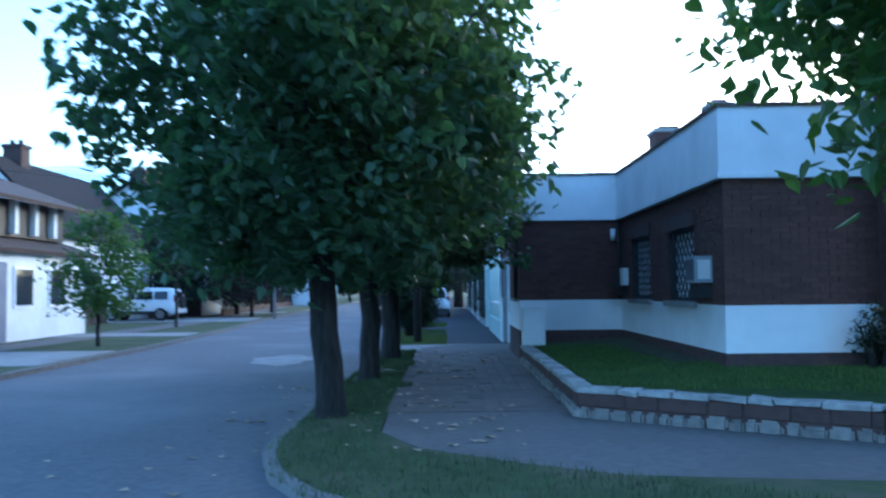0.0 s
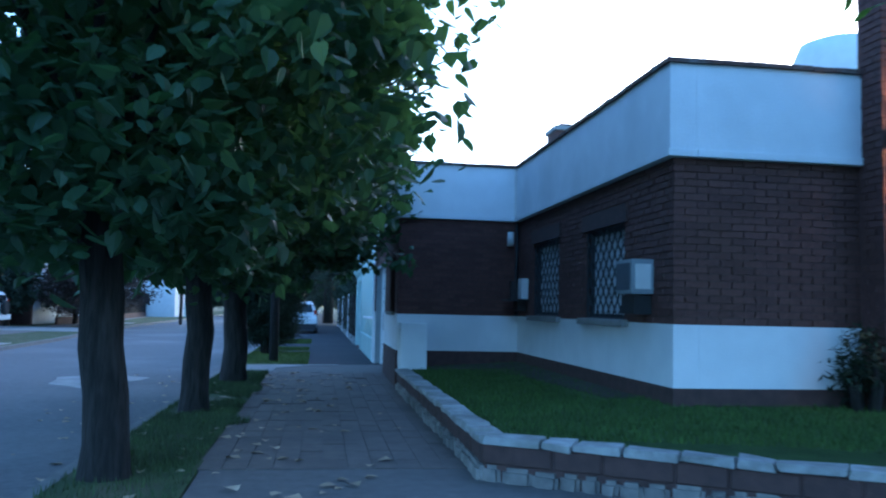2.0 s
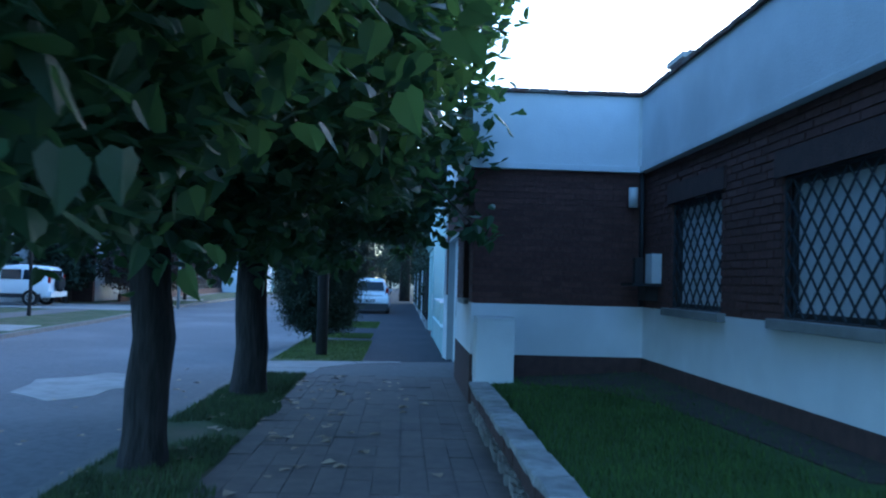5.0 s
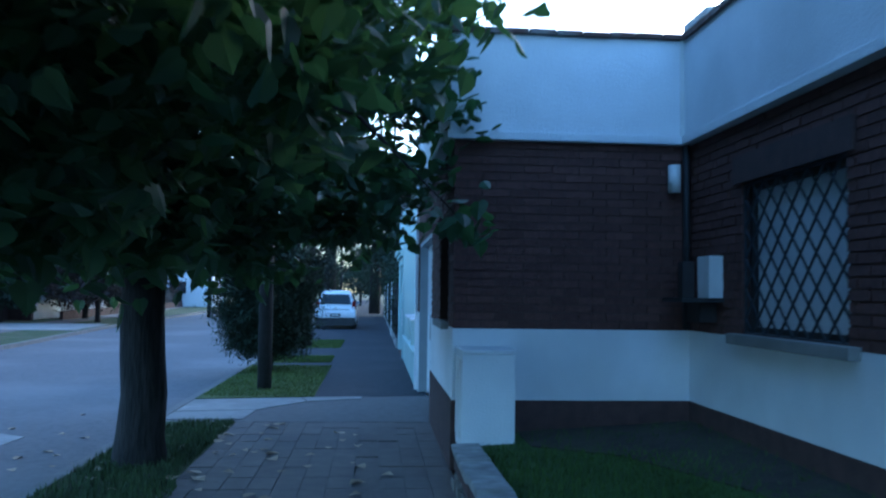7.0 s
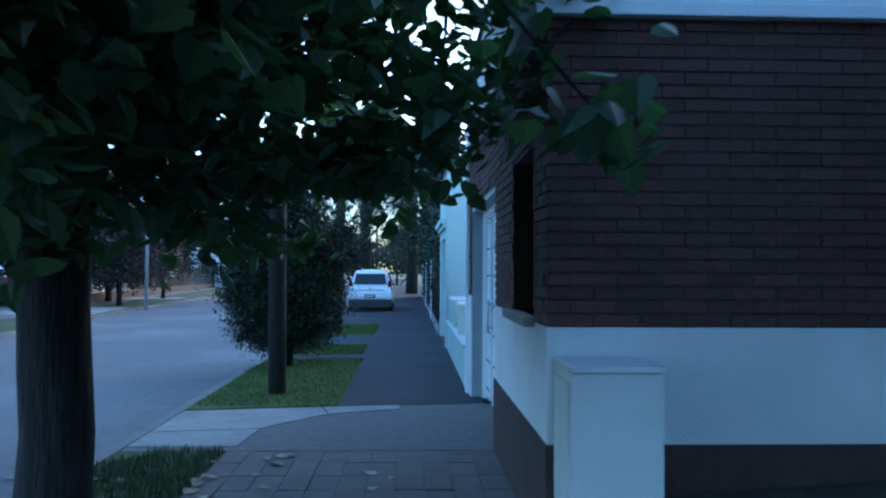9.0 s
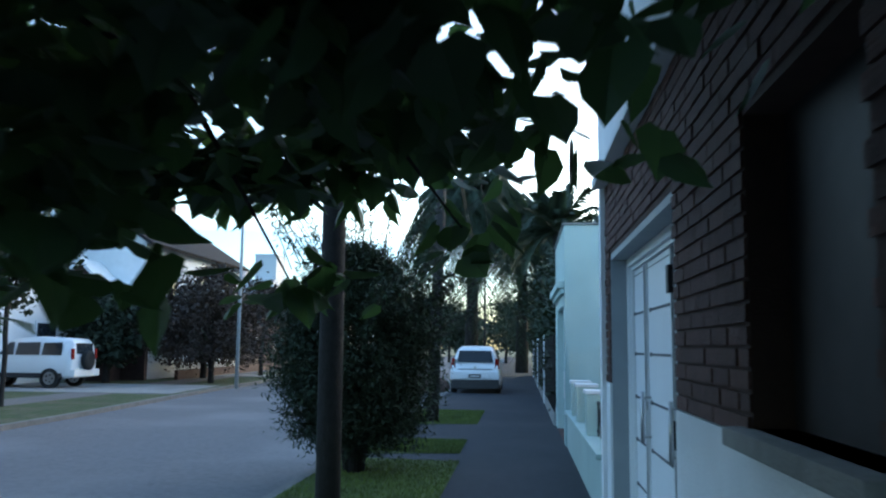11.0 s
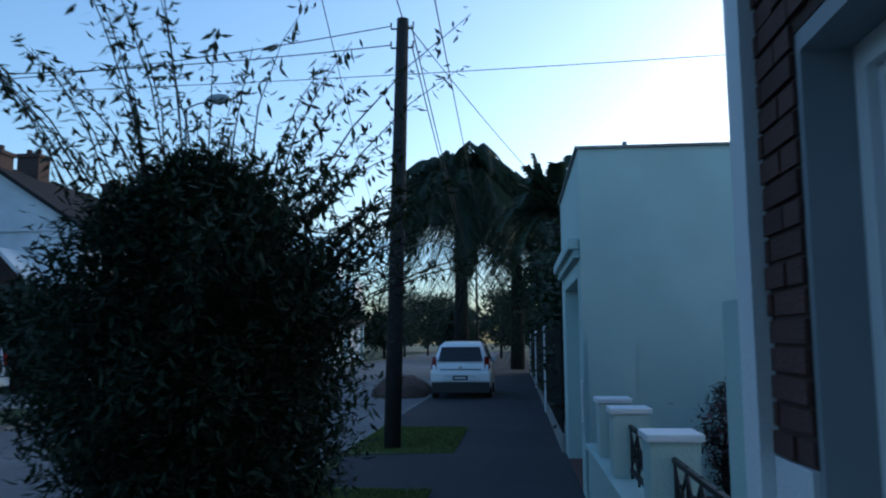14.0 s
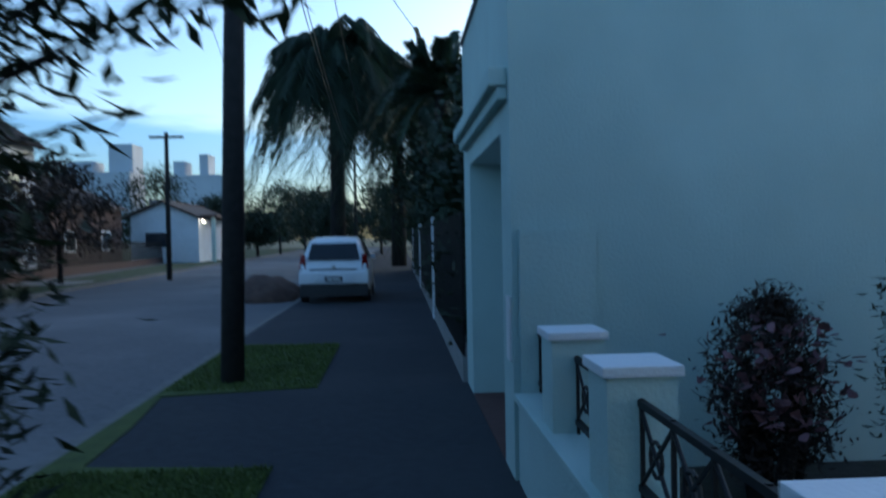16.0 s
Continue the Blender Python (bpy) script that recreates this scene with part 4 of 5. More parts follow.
shrub("pillar_shrub", (5.1, 9.35, 0.4), 47, "small dark shrub at the foot of the chimney breast", M_SHRUB, 0.28, 0.42, 1.15, 40, 30, 0.09, 0.08)

# ---- pale building and its garden wall ----
WB = thing("pale_building", (1.15, 30, 0), "pale green rendered flat-roofed building with garage recess", "house")
part("south_wall", B(1.15, 27.62, -0.1, 9.5, 27.85, 3.42), M_CREAM, WB)
part("street_wall", B(1.15, 27.852, -0.1, 1.4, 28.05, 3.42), M_CREAM, WB)
part("street_wall", B(1.15, 28.05, 2.17, 1.4, 30.35, 3.42), M_CREAM, WB)
part("street_wall", B(1.15, 30.35, -0.1, 1.4, 30.8, 3.42), M_CREAM, WB)
part("recess_door", B(1.9, 28.05, 0, 1.95, 30.35, 2.17), M_DOORW, WB, "white door in the recess")
part("recess_side", B(1.4, 30.35, -0.1, 1.95, 30.45, 2.17), M_CREAM, WB)
part("recess_side", B(1.4, 27.95, -0.1, 1.95, 28.05, 2.17), M_CREAM, WB)
part("recess_top", B(1.4, 27.95, 2.17, 1.95, 30.45, 2.27), M_CREAM, WB)
part("recess_floor", B(1.15, 28.05, -0.1, 1.9, 30.35, 0.012), M_BRICK_J, WB, "red tiled threshold")
part("canopy", B(1.03, 27.68, 2.42, 1.149, 30.8, 2.54, bevel=0.025), M_CREAM, WB, "projecting moulded cornice")
part("canopy_step", B(1.085, 27.7, 2.34, 1.149, 30.78, 2.418, bevel=0.01), M_CREAM, WB)
part("north_wall", B(1.15, 30.802, -0.1, 9.5, 31.0, 3.42), M_CREAM, WB)
part("roof", B(1.3, 27.8, 3.05, 9.5, 30.9, 3.15), M_CONC, WB)
part("parapet_cap", B(1.12, 27.59, 3.422, 9.5, 27.88, 3.45, bevel=0.006), M_CONC, WB)
part("parapet_cap", B(1.12, 27.882, 3.422, 1.43, 31.0, 3.45, bevel=0.006), M_CONC, WB)
part("roof_stub", B(1.6, 27.63, 3.452, 1.64, 27.67, 3.49), M_CONC, WB)
part("wall_panel", B(1.19, 27.57, 0.0, 1.65, 27.618, 1.53), M_CREAM, WB, "slightly proud lower wall panel")
part("meter_hatch", B(1.135, 27.66, 0.72, 1.149, 27.82, 1.12, bevel=0.004), M_PLASTIC, WB, "small pale meter hatch")
FWL = thing("front_wall", (1.2, 25, 0), "pale low front wall with square piers and iron railings", "wall")
part("low_wall", B(1.17, 21.94, -0.1, 1.4, 27.57, 0.5), M_CREAM, FWL)
part("wall_cap", B(1.14, 22.33, 0.502, 1.43, 27.56, 0.545, bevel=0.008), M_CREAM, FWL)
part("tall_post", B(1.2, 21.97, -0.1, 1.5, 22.32, 1.64, bevel=0.006), M_CREAM, FWL, "tall square post")
# thin dark bar down the right edge of the tall post
part("post_edge_bar", B(1.47, 21.955, 0.1, 1.5, 21.968, 1.64), M_IRON, FWL)
for y in (23.87, 25.51, 26.54):
    part("pier", B(1.185, y, -0.1, 1.44, y + 0.28, 0.99), M_CREAM, FWL)
    part("pier_cap", B(1.165, y - 0.02, 0.992, 1.46, y + 0.30, 1.032, bevel=0.008), M_WHITE, FWL)
def railing(y0, y1):
    rl = thing("railing", (1.3, y0, 0.545), "black wrought-iron railing panel with crossed bars", "railing", "railings")
    for z in (0.59, 0.89):
        part("rail", B(1.29, y0, z, 1.315, y1, z + 0.025), M_IRON, rl)
    n = max(2, round((y1 - y0) / 0.33))
    for k in range(n + 1):
        y = y0 + 0.01 + (y1 - y0 - 0.03) * k / n
        part("upright", B(1.295, y, 0.545, 1.31, y + 0.015, 0.92), M_IRON, rl)
    for k in range(n):
        a, b = y0 + (y1 - y0) * k / n, y0 + (y1 - y0) * (k + 1) / n
        for s in (0, 1):
            part("cross_bar", tube(bmesh.new(), [(1.302, a, 0.61 if s else 0.885), (1.302, b, 0.885 if s else 0.61)], 0.008, 6), M_IRON, rl)
        c, ring = ((a + b) / 2, 0.745), []
        part("ring", tube(bmesh.new(), [(1.302, c[0] + 0.06 * math.cos(t * math.tau / 12), c[1] + 0.06 * math.sin(t * math.tau / 12)) for t in range(13)], 0.008, 5), M_IRON, rl)
railing(22.33, 23.86); railing(24.16, 25.5); railing(25.8, 26.53); railing(26.83, 27.56)
bm = B(1.4, 21.94, -0.12, 9.5, 27.6, 0.05)
solo("garden_bed", bm, M_SOIL, "planted garden bed behind the low wall", "garden", "structure")
fb = shrub("flowering_shrub", (2.43, 26.9, 0.05), 51, "rounded garden shrub with faded pink flowers", M_PLUM, 0.31, 0.25, 1.15, 190, 40, 0.055, 0.05)
rp = random.Random(5)
fsp = [Vector((2.4 + rp.gauss(0, 0.15), 26.75 + rp.gauss(0, 0.12), rp.uniform(0.5, 1.05))) for _ in range(220)]
crown_part("blossom", leaves_mesh("blossom", fsp, 0.06, M_PINK, rp, 0.0), fb)["kind"] = "stuff"
shrub("climbing_shrub", (3.2, 26.4, 0.05), 52, "dark upright climbing shrub against the wall", M_SHRUB, 0.34, 0.1, 1.75, 620, 36, 0.06, 0.06)

# ---- hedge, fence and houses past the pale building ----
hd = thing("hedge_fence", (1.2, 36, 0), "dark railing fence with hedge and white posts", "fence")
part("base_wall", B(1.1, 31.0, -0.1, 1.3, 60, 0.25), M_CONC, hd, "low pale base wall")
for y in (37.5, 46.5, 57.0):
    part("post", B(1.08, y, -0.1, 1.3, y + 0.25, 1.85), M_WHITE, hd)
y = 31.1
while y < 60:
    part("bar", B(1.11, y, 0.25, 1.135, y + 0.025, 1.75), M_IRON, hd)
    y += 0.14
rh = random.Random(61)
hs = [Vector((rh.uniform(1.14, 2.0), rh.uniform(31.1, 60), rh.uniform(0.2, 2.7))) for _ in range(16000)]
crown_part("hedge", leaves_mesh("hedge", hs, 0.16, M_SHRUB, rh, 0.3), hd, "tall dark clipped hedge")
def far_tree(at, seed, h, r, material=None, group="far trees", z0=None):
    z0 = h * 0.3 if z0 is None else z0
    pf = lambda f: r * (0.6 + 0.4 * min(1, f / 0.3)) * math.sqrt(max(0.04, 1 - max(0, (f - 0.35) / 0.68) ** 2))
    return make_tree("garden_tree", at, seed, "distant dark leafy tree", material or M_FARLEAF, 0.14, z0 + 0.2, pf, z0, h, 150, 26, 0.2, r * 0.14, limbs=5, group=group)
for i, (x, y, h, r) in enumerate(((3.2, 37, 5.0, 1.7), (3.6, 43, 6.0, 2.2), (3.0, 50, 5.5, 2.2), (2.6, 60, 6, 2.6), (0.6, 84, 5.0, 2.5), (-1.0, 95, 6.0, 3.2), (-4.5, 88, 4.4, 1.7), (-7, 100, 6, 3), (3.5, 75, 7, 3.5), (-12, 110, 7, 4), (3.5, 105, 8, 4))):
    far_tree((x, y, -0.1), 70 + i, h, r)
rw = random.Random(88)
ws = []
for _ in range(420):
    a, b = rw.uniform(-75, 45), rw.uniform(135, 170)
    hgt = 4.5 + 3.5 * (0.5 + 0.5 * noise.noise(Vector((a * 0.12, 3, 1))))
    for _ in range(22):
        ws.append(Vector((a + rw.gauss(0, 1.3), b + rw.gauss(0, 1), rw.uniform(0.2, 1.0) * hgt)))
tagged(new("far_woods", leaves_mesh("far_woods", ws, 0.85, M_FARLEAF, rw, 0.3)), "dark line of distant trees closing the street", "trees", kind="stuff")
# palms
def palm(at, seed, h, n, L, droop, label, wide=0.5, lift=0.0):
    r = random.Random(seed)
    t = thing("palm_tree", at, label, "palm")
    x, y, z = at
    part("trunk", tube(bmesh.new(), [(x, y, z - 0.1), (x + 0.05, y, z + h * 0.5), (x, y, z + h)], [0.42, 0.33, 0.24], 12), M_BARK, t, smooth=True)
    V, F = [], []
    for k in range(n):
        a = k * 2.4 + r.uniform(-0.2, 0.2)
        e = r.uniform(-0.25, 1.45)
        ln = L * r.uniform(0.6, 1.12)
        bend = droop * r.uniform(0.55, 1.2)
        ca, sa = math.cos(a), math.sin(a)
        pts = []
        for j in range(13):
            f = j / 12
            rr = ln * (math.cos(e) * f * (1 - 0.28 * f) + 0.04)
            zz = ln * (math.sin(e) * f - bend * f * f)
            pts.append(Vector((x + ca * rr, y + sa * rr, z + h + zz)))
        for j in range(12):
            for s in (-1, 1):
                for m in range(5):
                    p = pts[j].lerp(pts[j + 1], m / 5)
                    q = wide * (1 - 0.5 * abs(j / 12 - 0.4)) * r.uniform(0.7, 1.15)
                    d = Vector((-sa * s * 0.6 + ca * 0.35, ca * s * 0.6 + sa * 0.35, lift - 0.35 - bend * r.uniform(0.2, 1.0))).normalized()
                    w = (pts[j + 1] - pts[j]).normalized() * 0.035
                    i = len(V)
                    V += [tuple(p - w), tuple(p + w), tuple(p + d * q * 0.6 + w * 0.8), tuple(p + d * q + Vector((0, 0, -0.12 * q)))]
                    F += [(i, i + 1, i + 2), (i, i + 2, i + 3)]
    crown_part("fronds", mesh_from("fronds", V, F, M_PALM), t)
    return t
palm((-2.4, 62, -0.1), 91, 10.2, 150, 5.8, 1.22, "tall feathery palm with drooping dark fronds", 1.7)
palm((2.25, 55, -0.1), 92, 7.3, 60, 4.4, 0.55, "date palm with arching fronds behind the hedge", 0.55, 0.6)
palm((0.5, 65, -0.1), 93, 9.3, 120, 5.4, 1.2, "drooping palm beside the taller one", 1.6)
bh = thing("brick_gable_house", (6.5, 33.5, 0), "set-back house with brown pitched roof and brick chimney", "house")
part("wall", B(4.6, 32, -0.1, 11, 39, 4.45), M_CREAM, bh)
rb = bmesh.new()
for x0, z0, x1, z1 in ((4.3, 4.33, 7.8, 6.93), (11.3, 4.33, 7.8, 6.93)):
    vs = [rb.verts.new(p) for p in ((x0, 31.7, z0), (x1, 31.7, z1), (x1, 39.3, z1), (x0, 39.3, z0))]
    rb.faces.new(vs)
bmesh.ops.solidify(rb, geom=list(rb.faces), thickness=0.12)
part("roof", rb, M_ROOF, bh, "brown tiled pitched roof")
gb = bmesh.new()
gb.faces.new([gb.verts.new(p) for p in ((4.6, 32.0, 4.4), (11.0, 32.0, 4.4), (7.8, 32.0, 6.75))])
bmesh.ops.solidify(gb, geom=list(gb.faces), thickness=0.2)
part("gable_wall", gb, M_WHITE, bh)
part("chimney", B(5.76, 32.6, 4.6, 6.42, 33.2, 5.78), M_BRICK_J, bh, "brick chimney with corbelled top")
part("chimney_base", B(5.66, 32.5, 4.6, 6.52, 33.3, 5.35), M_BRICK_J, bh)
part("chimney_cap", B(5.7, 32.54, 5.78, 6.48, 33.26, 5.86), M_PLINTH, bh)
for x in (5.86, 6.3):
    part("chimney_pot", B(x - 0.07, 32.8, 5.86, x + 0.07, 32.95, 5.95), M_PLINTH, bh)

# ---- vehicles ----
def wheel(parent, c, axis, r=0.29):
    ax = Vector((1, 0, 0)) if axis == "x" else Vector((0, 1, 0))
    c = Vector(c)
    w = part("tyre", tube(bmesh.new(), [c - ax * 0.09, c - ax * 0.085, c + ax * 0.085, c + ax * 0.09], [r * 0.9, r, r, r * 0.9], 24), M_TYRE, parent, smooth=False)
    part("rim", tube(bmesh.new(), [c - ax * 0.097, c + ax * 0.097], r * 0.62, 16), M_STEEL, w)
    for k in range(5):
        a = k * math.tau / 5
        u = Vector((0, math.cos(a), math.sin(a))) if axis == "x" else Vector((math.cos(a), 0, math.sin(a)))
        part("spoke_gap", tube(bmesh.new(), [c + u * r * 0.35 - ax * 0.1, c + u * r * 0.35 + ax * 0.1], r * 0.1, 6), M_TRIM, w)
def loft(sections):
    """Body from cross sections: (y, [(x, z) ...]) rings of equal length, closed at both ends."""
    bm = bmesh.new()
    rings = [[bm.verts.new((x, y, z)) for x, z in ring] for y, ring in sections]
    n = len(rings[0])
    for a, b in zip(rings, rings[1:]):
        for k in range(n):
            bm.faces.new((a[k], a[(k + 1) % n], b[(k + 1) % n], b[k]))
    bm.faces.new(rings[0][::-1])
    bm.faces.new(rings[-1])
    bmesh.ops.recalc_face_normals(bm, faces=bm.faces)
    return bm
def ring(w, z0, zs, zt, wt):
    """Half-rounded car section: sill width w, shoulder height zs, roof zt of half width wt."""
    h = [(w * 0.93, z0), (w, z0 + 0.12), (w * 1.0, (z0 + zs) / 2), (w * 0.985, zs), (wt + (w - wt) * 0.35, zs + (zt - zs) * 0.55), (wt, zt - 0.07), (wt * 0.86, zt - 0.015), (0, zt)]
    return h + [(-x, z) for x, z in h[-2::-1]]
def hatchback():
    c = thing("hatchback_car", (-1.03, 41.6, 0), "white five-door hatchback parked on the pavement seen from behind", "car")
    X, Y = -1.03, 41.6
    S = [(0.0, ring(0.74, 0.3, 0.86, 0.90, 0.66)), (0.06, ring(0.79, 0.24, 0.90, 0.96, 0.68)), (0.22, ring(0.81, 0.22, 0.93, 1.34, 0.60)), (0.42, ring(0.82, 0.22, 0.94, 1.50, 0.57)), (1.2, ring(0.82, 0.22, 0.94, 1.54, 0.57)), (2.1, ring(0.82, 0.22, 0.93, 1.48, 0.56)), (2.75, ring(0.81, 0.22, 0.92, 1.0, 0.66)), (3.5, ring(0.77, 0.24, 0.82, 0.86, 0.62)), (3.8, ring(0.62, 0.28, 0.66, 0.70, 0.5))]
    b = loft([(Y + y, [(X + x, z) for x, z in r]) for y, r in S])
    part("body", b, M_CARW, c, smooth=True)
    def quad(name, pts, m, lab="", th=0.01):
        q = bmesh.new()
        q.faces.new([q.verts.new(p) for p in pts])
        bmesh.ops.solidify(q, geom=list(q.faces), thickness=th)
        return part(name, q, m, c, lab)
    quad("rear_window", [(X - 0.60, Y + 0.03, 1.0), (X + 0.60, Y + 0.03, 1.0), (X + 0.52, Y + 0.235, 1.38), (X - 0.52, Y + 0.235, 1.38)], M_GLASS, "dark rear window")
    quad("tailgate_groove", [(X - 0.55, Y - 0.012, 0.765), (X + 0.55, Y - 0.012, 0.765), (X + 0.55, Y - 0.012, 0.79), (X - 0.55, Y - 0.012, 0.79)], M_GROOVE, "tailgate shut line")
    for s in (-1, 1):
        quad("tail_light", [(X + s * 0.64, Y - 0.01, 0.80), (X + s * 0.80, Y + 0.03, 0.80), (X + s * 0.76, Y + 0.10, 1.12), (X + s * 0.65, Y + 0.05, 1.12)], M_RED, "red tail light")
        quad("side_window", [(X + s * 0.80, Y + 0.5, 0.99), (X + s * 0.80, Y + 2.35, 0.98), (X + s * 0.63, Y + 2.0, 1.42), (X + s * 0.63, Y + 0.6, 1.42)], M_GLASS)
        part("wing_mirror", B(X + s * 0.82 - 0.07, Y + 2.3, 0.95, X + s * 0.82 + 0.07, Y + 2.4, 1.07, bevel=0.02), M_CARW, c)
        for y in (0.62, 3.05):
            wheel(c, (X + s * 0.73, Y + y, 0.29), "x")
    part("rear_bumper", B(X - 0.80, Y - 0.07, 0.45, X + 0.80, Y + 0.1, 0.73, bevel=0.05), M_CARW, c)
    # black block below the bumper, deepened to stand for the dark underside
    part("bumper_underside", B(X - 0.78, Y - 0.03, 0.16, X + 0.78, Y + 0.14, 0.44, bevel=0.02), M_TRIM, c, "black block for the dark underside below the bumper")
    # bright patches beside the number plate: whiter material, tilted up to catch the sky
    for s in (-1, 1):
        quad("bumper_bright_patch", [(X + s * 0.22, Y - 0.092, 0.50), (X + s * 0.46, Y - 0.092, 0.50), (X + s * 0.42, Y - 0.074, 0.62), (X + s * 0.22, Y - 0.074, 0.62)], M_DOORW, "white patch added on the bumper, tilted to catch the sky", 0.006)
    part("number_plate", B(X - 0.2, Y - 0.082, 0.50, X + 0.2, Y - 0.072, 0.62), M_TRIM, c, "dark number plate")
    part("plate_bar", B(X - 0.15, Y - 0.088, 0.54, X + 0.15, Y - 0.083, 0.58), M_PLASTIC, c)
    part("badge", tube(bmesh.new(), [(X, Y - 0.015, 0.83), (X, Y + 0.02, 0.83)], 0.05, 16), M_STEEL, c)
    part("wiper", B(X - 0.3, Y + 0.045, 1.03, X + 0.05, Y + 0.06, 1.045), M_TRIM, c)
hatchback()
def suv():
    # long axis along x, tail towards the street
    X, Y = -14.15, 41.2
    c = thing("suv_car", (X - 2, Y, 0), "white off-road car with tailgate spare wheel in a driveway", "car")
    S = [(0.0, ring(0.74, 0.42, 0.95, 1.0, 0.7)), (0.05, ring(0.80, 0.36, 1.0, 1.5, 0.62)), (0.2, ring(0.83, 0.33, 1.02, 1.64, 0.60)), (1.4, ring(0.84, 0.33, 1.02, 1.70, 0.60)), (2.2, ring(0.84, 0.33, 1.0, 1.62, 0.58)), (2.95, ring(0.83, 0.33, 0.98, 1.06, 0.66)), (3.8, ring(0.80, 0.36, 0.88, 0.92, 0.64)), (4.1, ring(0.66, 0.4, 0.7, 0.74, 0.5))]
    bm = bmesh.new()
    b = loft([(y, r) for y, r in S])
    for v in b.verts:
        x, y, z = v.co
        v.co = (X - y, Y + x, z)
    bmesh.ops.recalc_face_normals(b, faces=b.faces)
    part("body", b, M_CARW, c, smooth=True)
    bm.free()
    for s in (-1, 1):
        for a, e in ((0.35, 1.05), (1.12, 1.95), (2.02, 2.55)):
            q = bmesh.new()
            q.faces.new([q.verts.new(p) for p in ((X - a, Y + s * 0.825, 1.08), (X - e, Y + s * 0.825, 1.08), (X - (e if e < 2.2 else 2.25), Y + s * 0.70, 1.48), (X - a - 0.05, Y + s * 0.70, 1.5))])
            bmesh.ops.solidify(q, geom=list(q.faces), thickness=0.02)
            part("side_window", q, M_GLASS, c)
        part("sill_cladding", B(X - 3.3, Y + s * 0.80 - 0.05, 0.33, X - 0.3, Y + s * 0.80 + 0.05, 0.5, bevel=0.02), M_TRIM, c)
        part("tail_light", B(X - 0.06, Y + s * 0.72 - 0.06, 0.95, X + 0.02, Y + s * 0.72 + 0.06, 1.3, bevel=0.02), M_RED, c)
        for a in (0.72, 3.2):
            wheel(c, (X - a, Y + s * 0.76, 0.33), "y", 0.33)
    part("rear_window", B(X - 0.06, Y - 0.5, 1.12, X - 0.01, Y + 0.5, 1.48), M_GLASS, c)
    sw = part("spare_wheel", tube(bmesh.new(), [(X + 0.02, Y, 0.92), (X + 0.06, Y, 0.92), (X + 0.2, Y, 0.92), (X + 0.24, Y, 0.92)], [0.27, 0.32, 0.32, 0.26], 20), M_TYRE, c, "spare wheel in dark cover")
    part("rear_bumper", B(X - 0.1, Y - 0.8, 0.38, X + 0.12, Y + 0.8, 0.62, bevel=0.04), M_CARW, c)
suv()
mound = bmesh.new()
bmesh.ops.create_icosphere(mound, subdivisions=4, radius=1.0, matrix=Matrix.Translation((-3.0, 44.5, -0.15)) @ Matrix.Diagonal((0.95, 1.3, 0.68, 1)))
for v in mound.verts:
    v.co += Vector((0, 0, 1)) * 0.16 * noise.noise(v.co * 2.2) + v.normal * 0.06 * noise.noise(v.co * 6)
solo("earth_mound", mound, M_DIRT, "heap of reddish-brown earth on the road beside the car", "heap", smooth=True)

# ---- houses and trees across the road ----
def gable(bm, x0, x1, y0, y1, ze, zr):
    """House body with its ridge along y."""
    xm = (x0 + x1) / 2
    a = [bm.verts.new(p) for p in ((x0, y0, -0.1), (x1, y0, -0.1), (x1, y0, ze), (xm, y0, zr), (x0, y0, ze))]
    b = [bm.verts.new(p) for p in ((x0, y1, -0.1), (x1, y1, -0.1), (x1, y1, ze), (xm, y1, zr), (x0, y1, ze))]
    bm.faces.new(a)
    bm.faces.new(b[::-1])
    for k in range(5):
        bm.faces.new((a[k], b[k], b[(k + 1) % 5], a[(k + 1) % 5]))
    bmesh.ops.recalc_face_normals(bm, faces=bm.faces)
    return bm
def roof_pair(x0, x1, y0, y1, ze, zr, over=0.35, th=0.14):
    bm = bmesh.new()
    xm = (x0 + x1) / 2
    k = (zr - ze) / (xm - x0)
    for xe in (x0 - over, x1 + over):
        z = ze - k * over
        vs = [bm.verts.new(p) for p in ((xe, y0 - over, z + 0.05), (xm, y0 - over, zr + 0.05), (xm, y1 + over, zr + 0.05), (xe, y1 + over, z + 0.05))]
        prism_faces = bm.faces.new(vs)
    bmesh.ops.recalc_face_normals(bm, faces=bm.faces)
    bmesh.ops.solidify(bm, geom=list(bm.faces), thickness=-th)
    return bm
def far_window(parent, x, y, z, w, h, axis):
    if axis == "x":
        f = part("window", B(x - 0.02, y - w / 2, z, x + 0.05, y + w / 2, z + h), M_DOORW, parent)
        part("pane", B(x + 0.05, y - w / 2 + 0.09, z + 0.09, x + 0.06, y + w / 2 - 0.09, z + h - 0.09), M_GLASS, f)
    else:
        f = part("window", B(x - w / 2, y - 0.05, z, x + w / 2, y + 0.02, z + h), M_DOORW, parent)
        part("pane", B(x - w / 2 + 0.09, y - 0.06, z + 0.09, x + w / 2 - 0.09, y - 0.05, z + h - 0.09), M_GLASS, f)
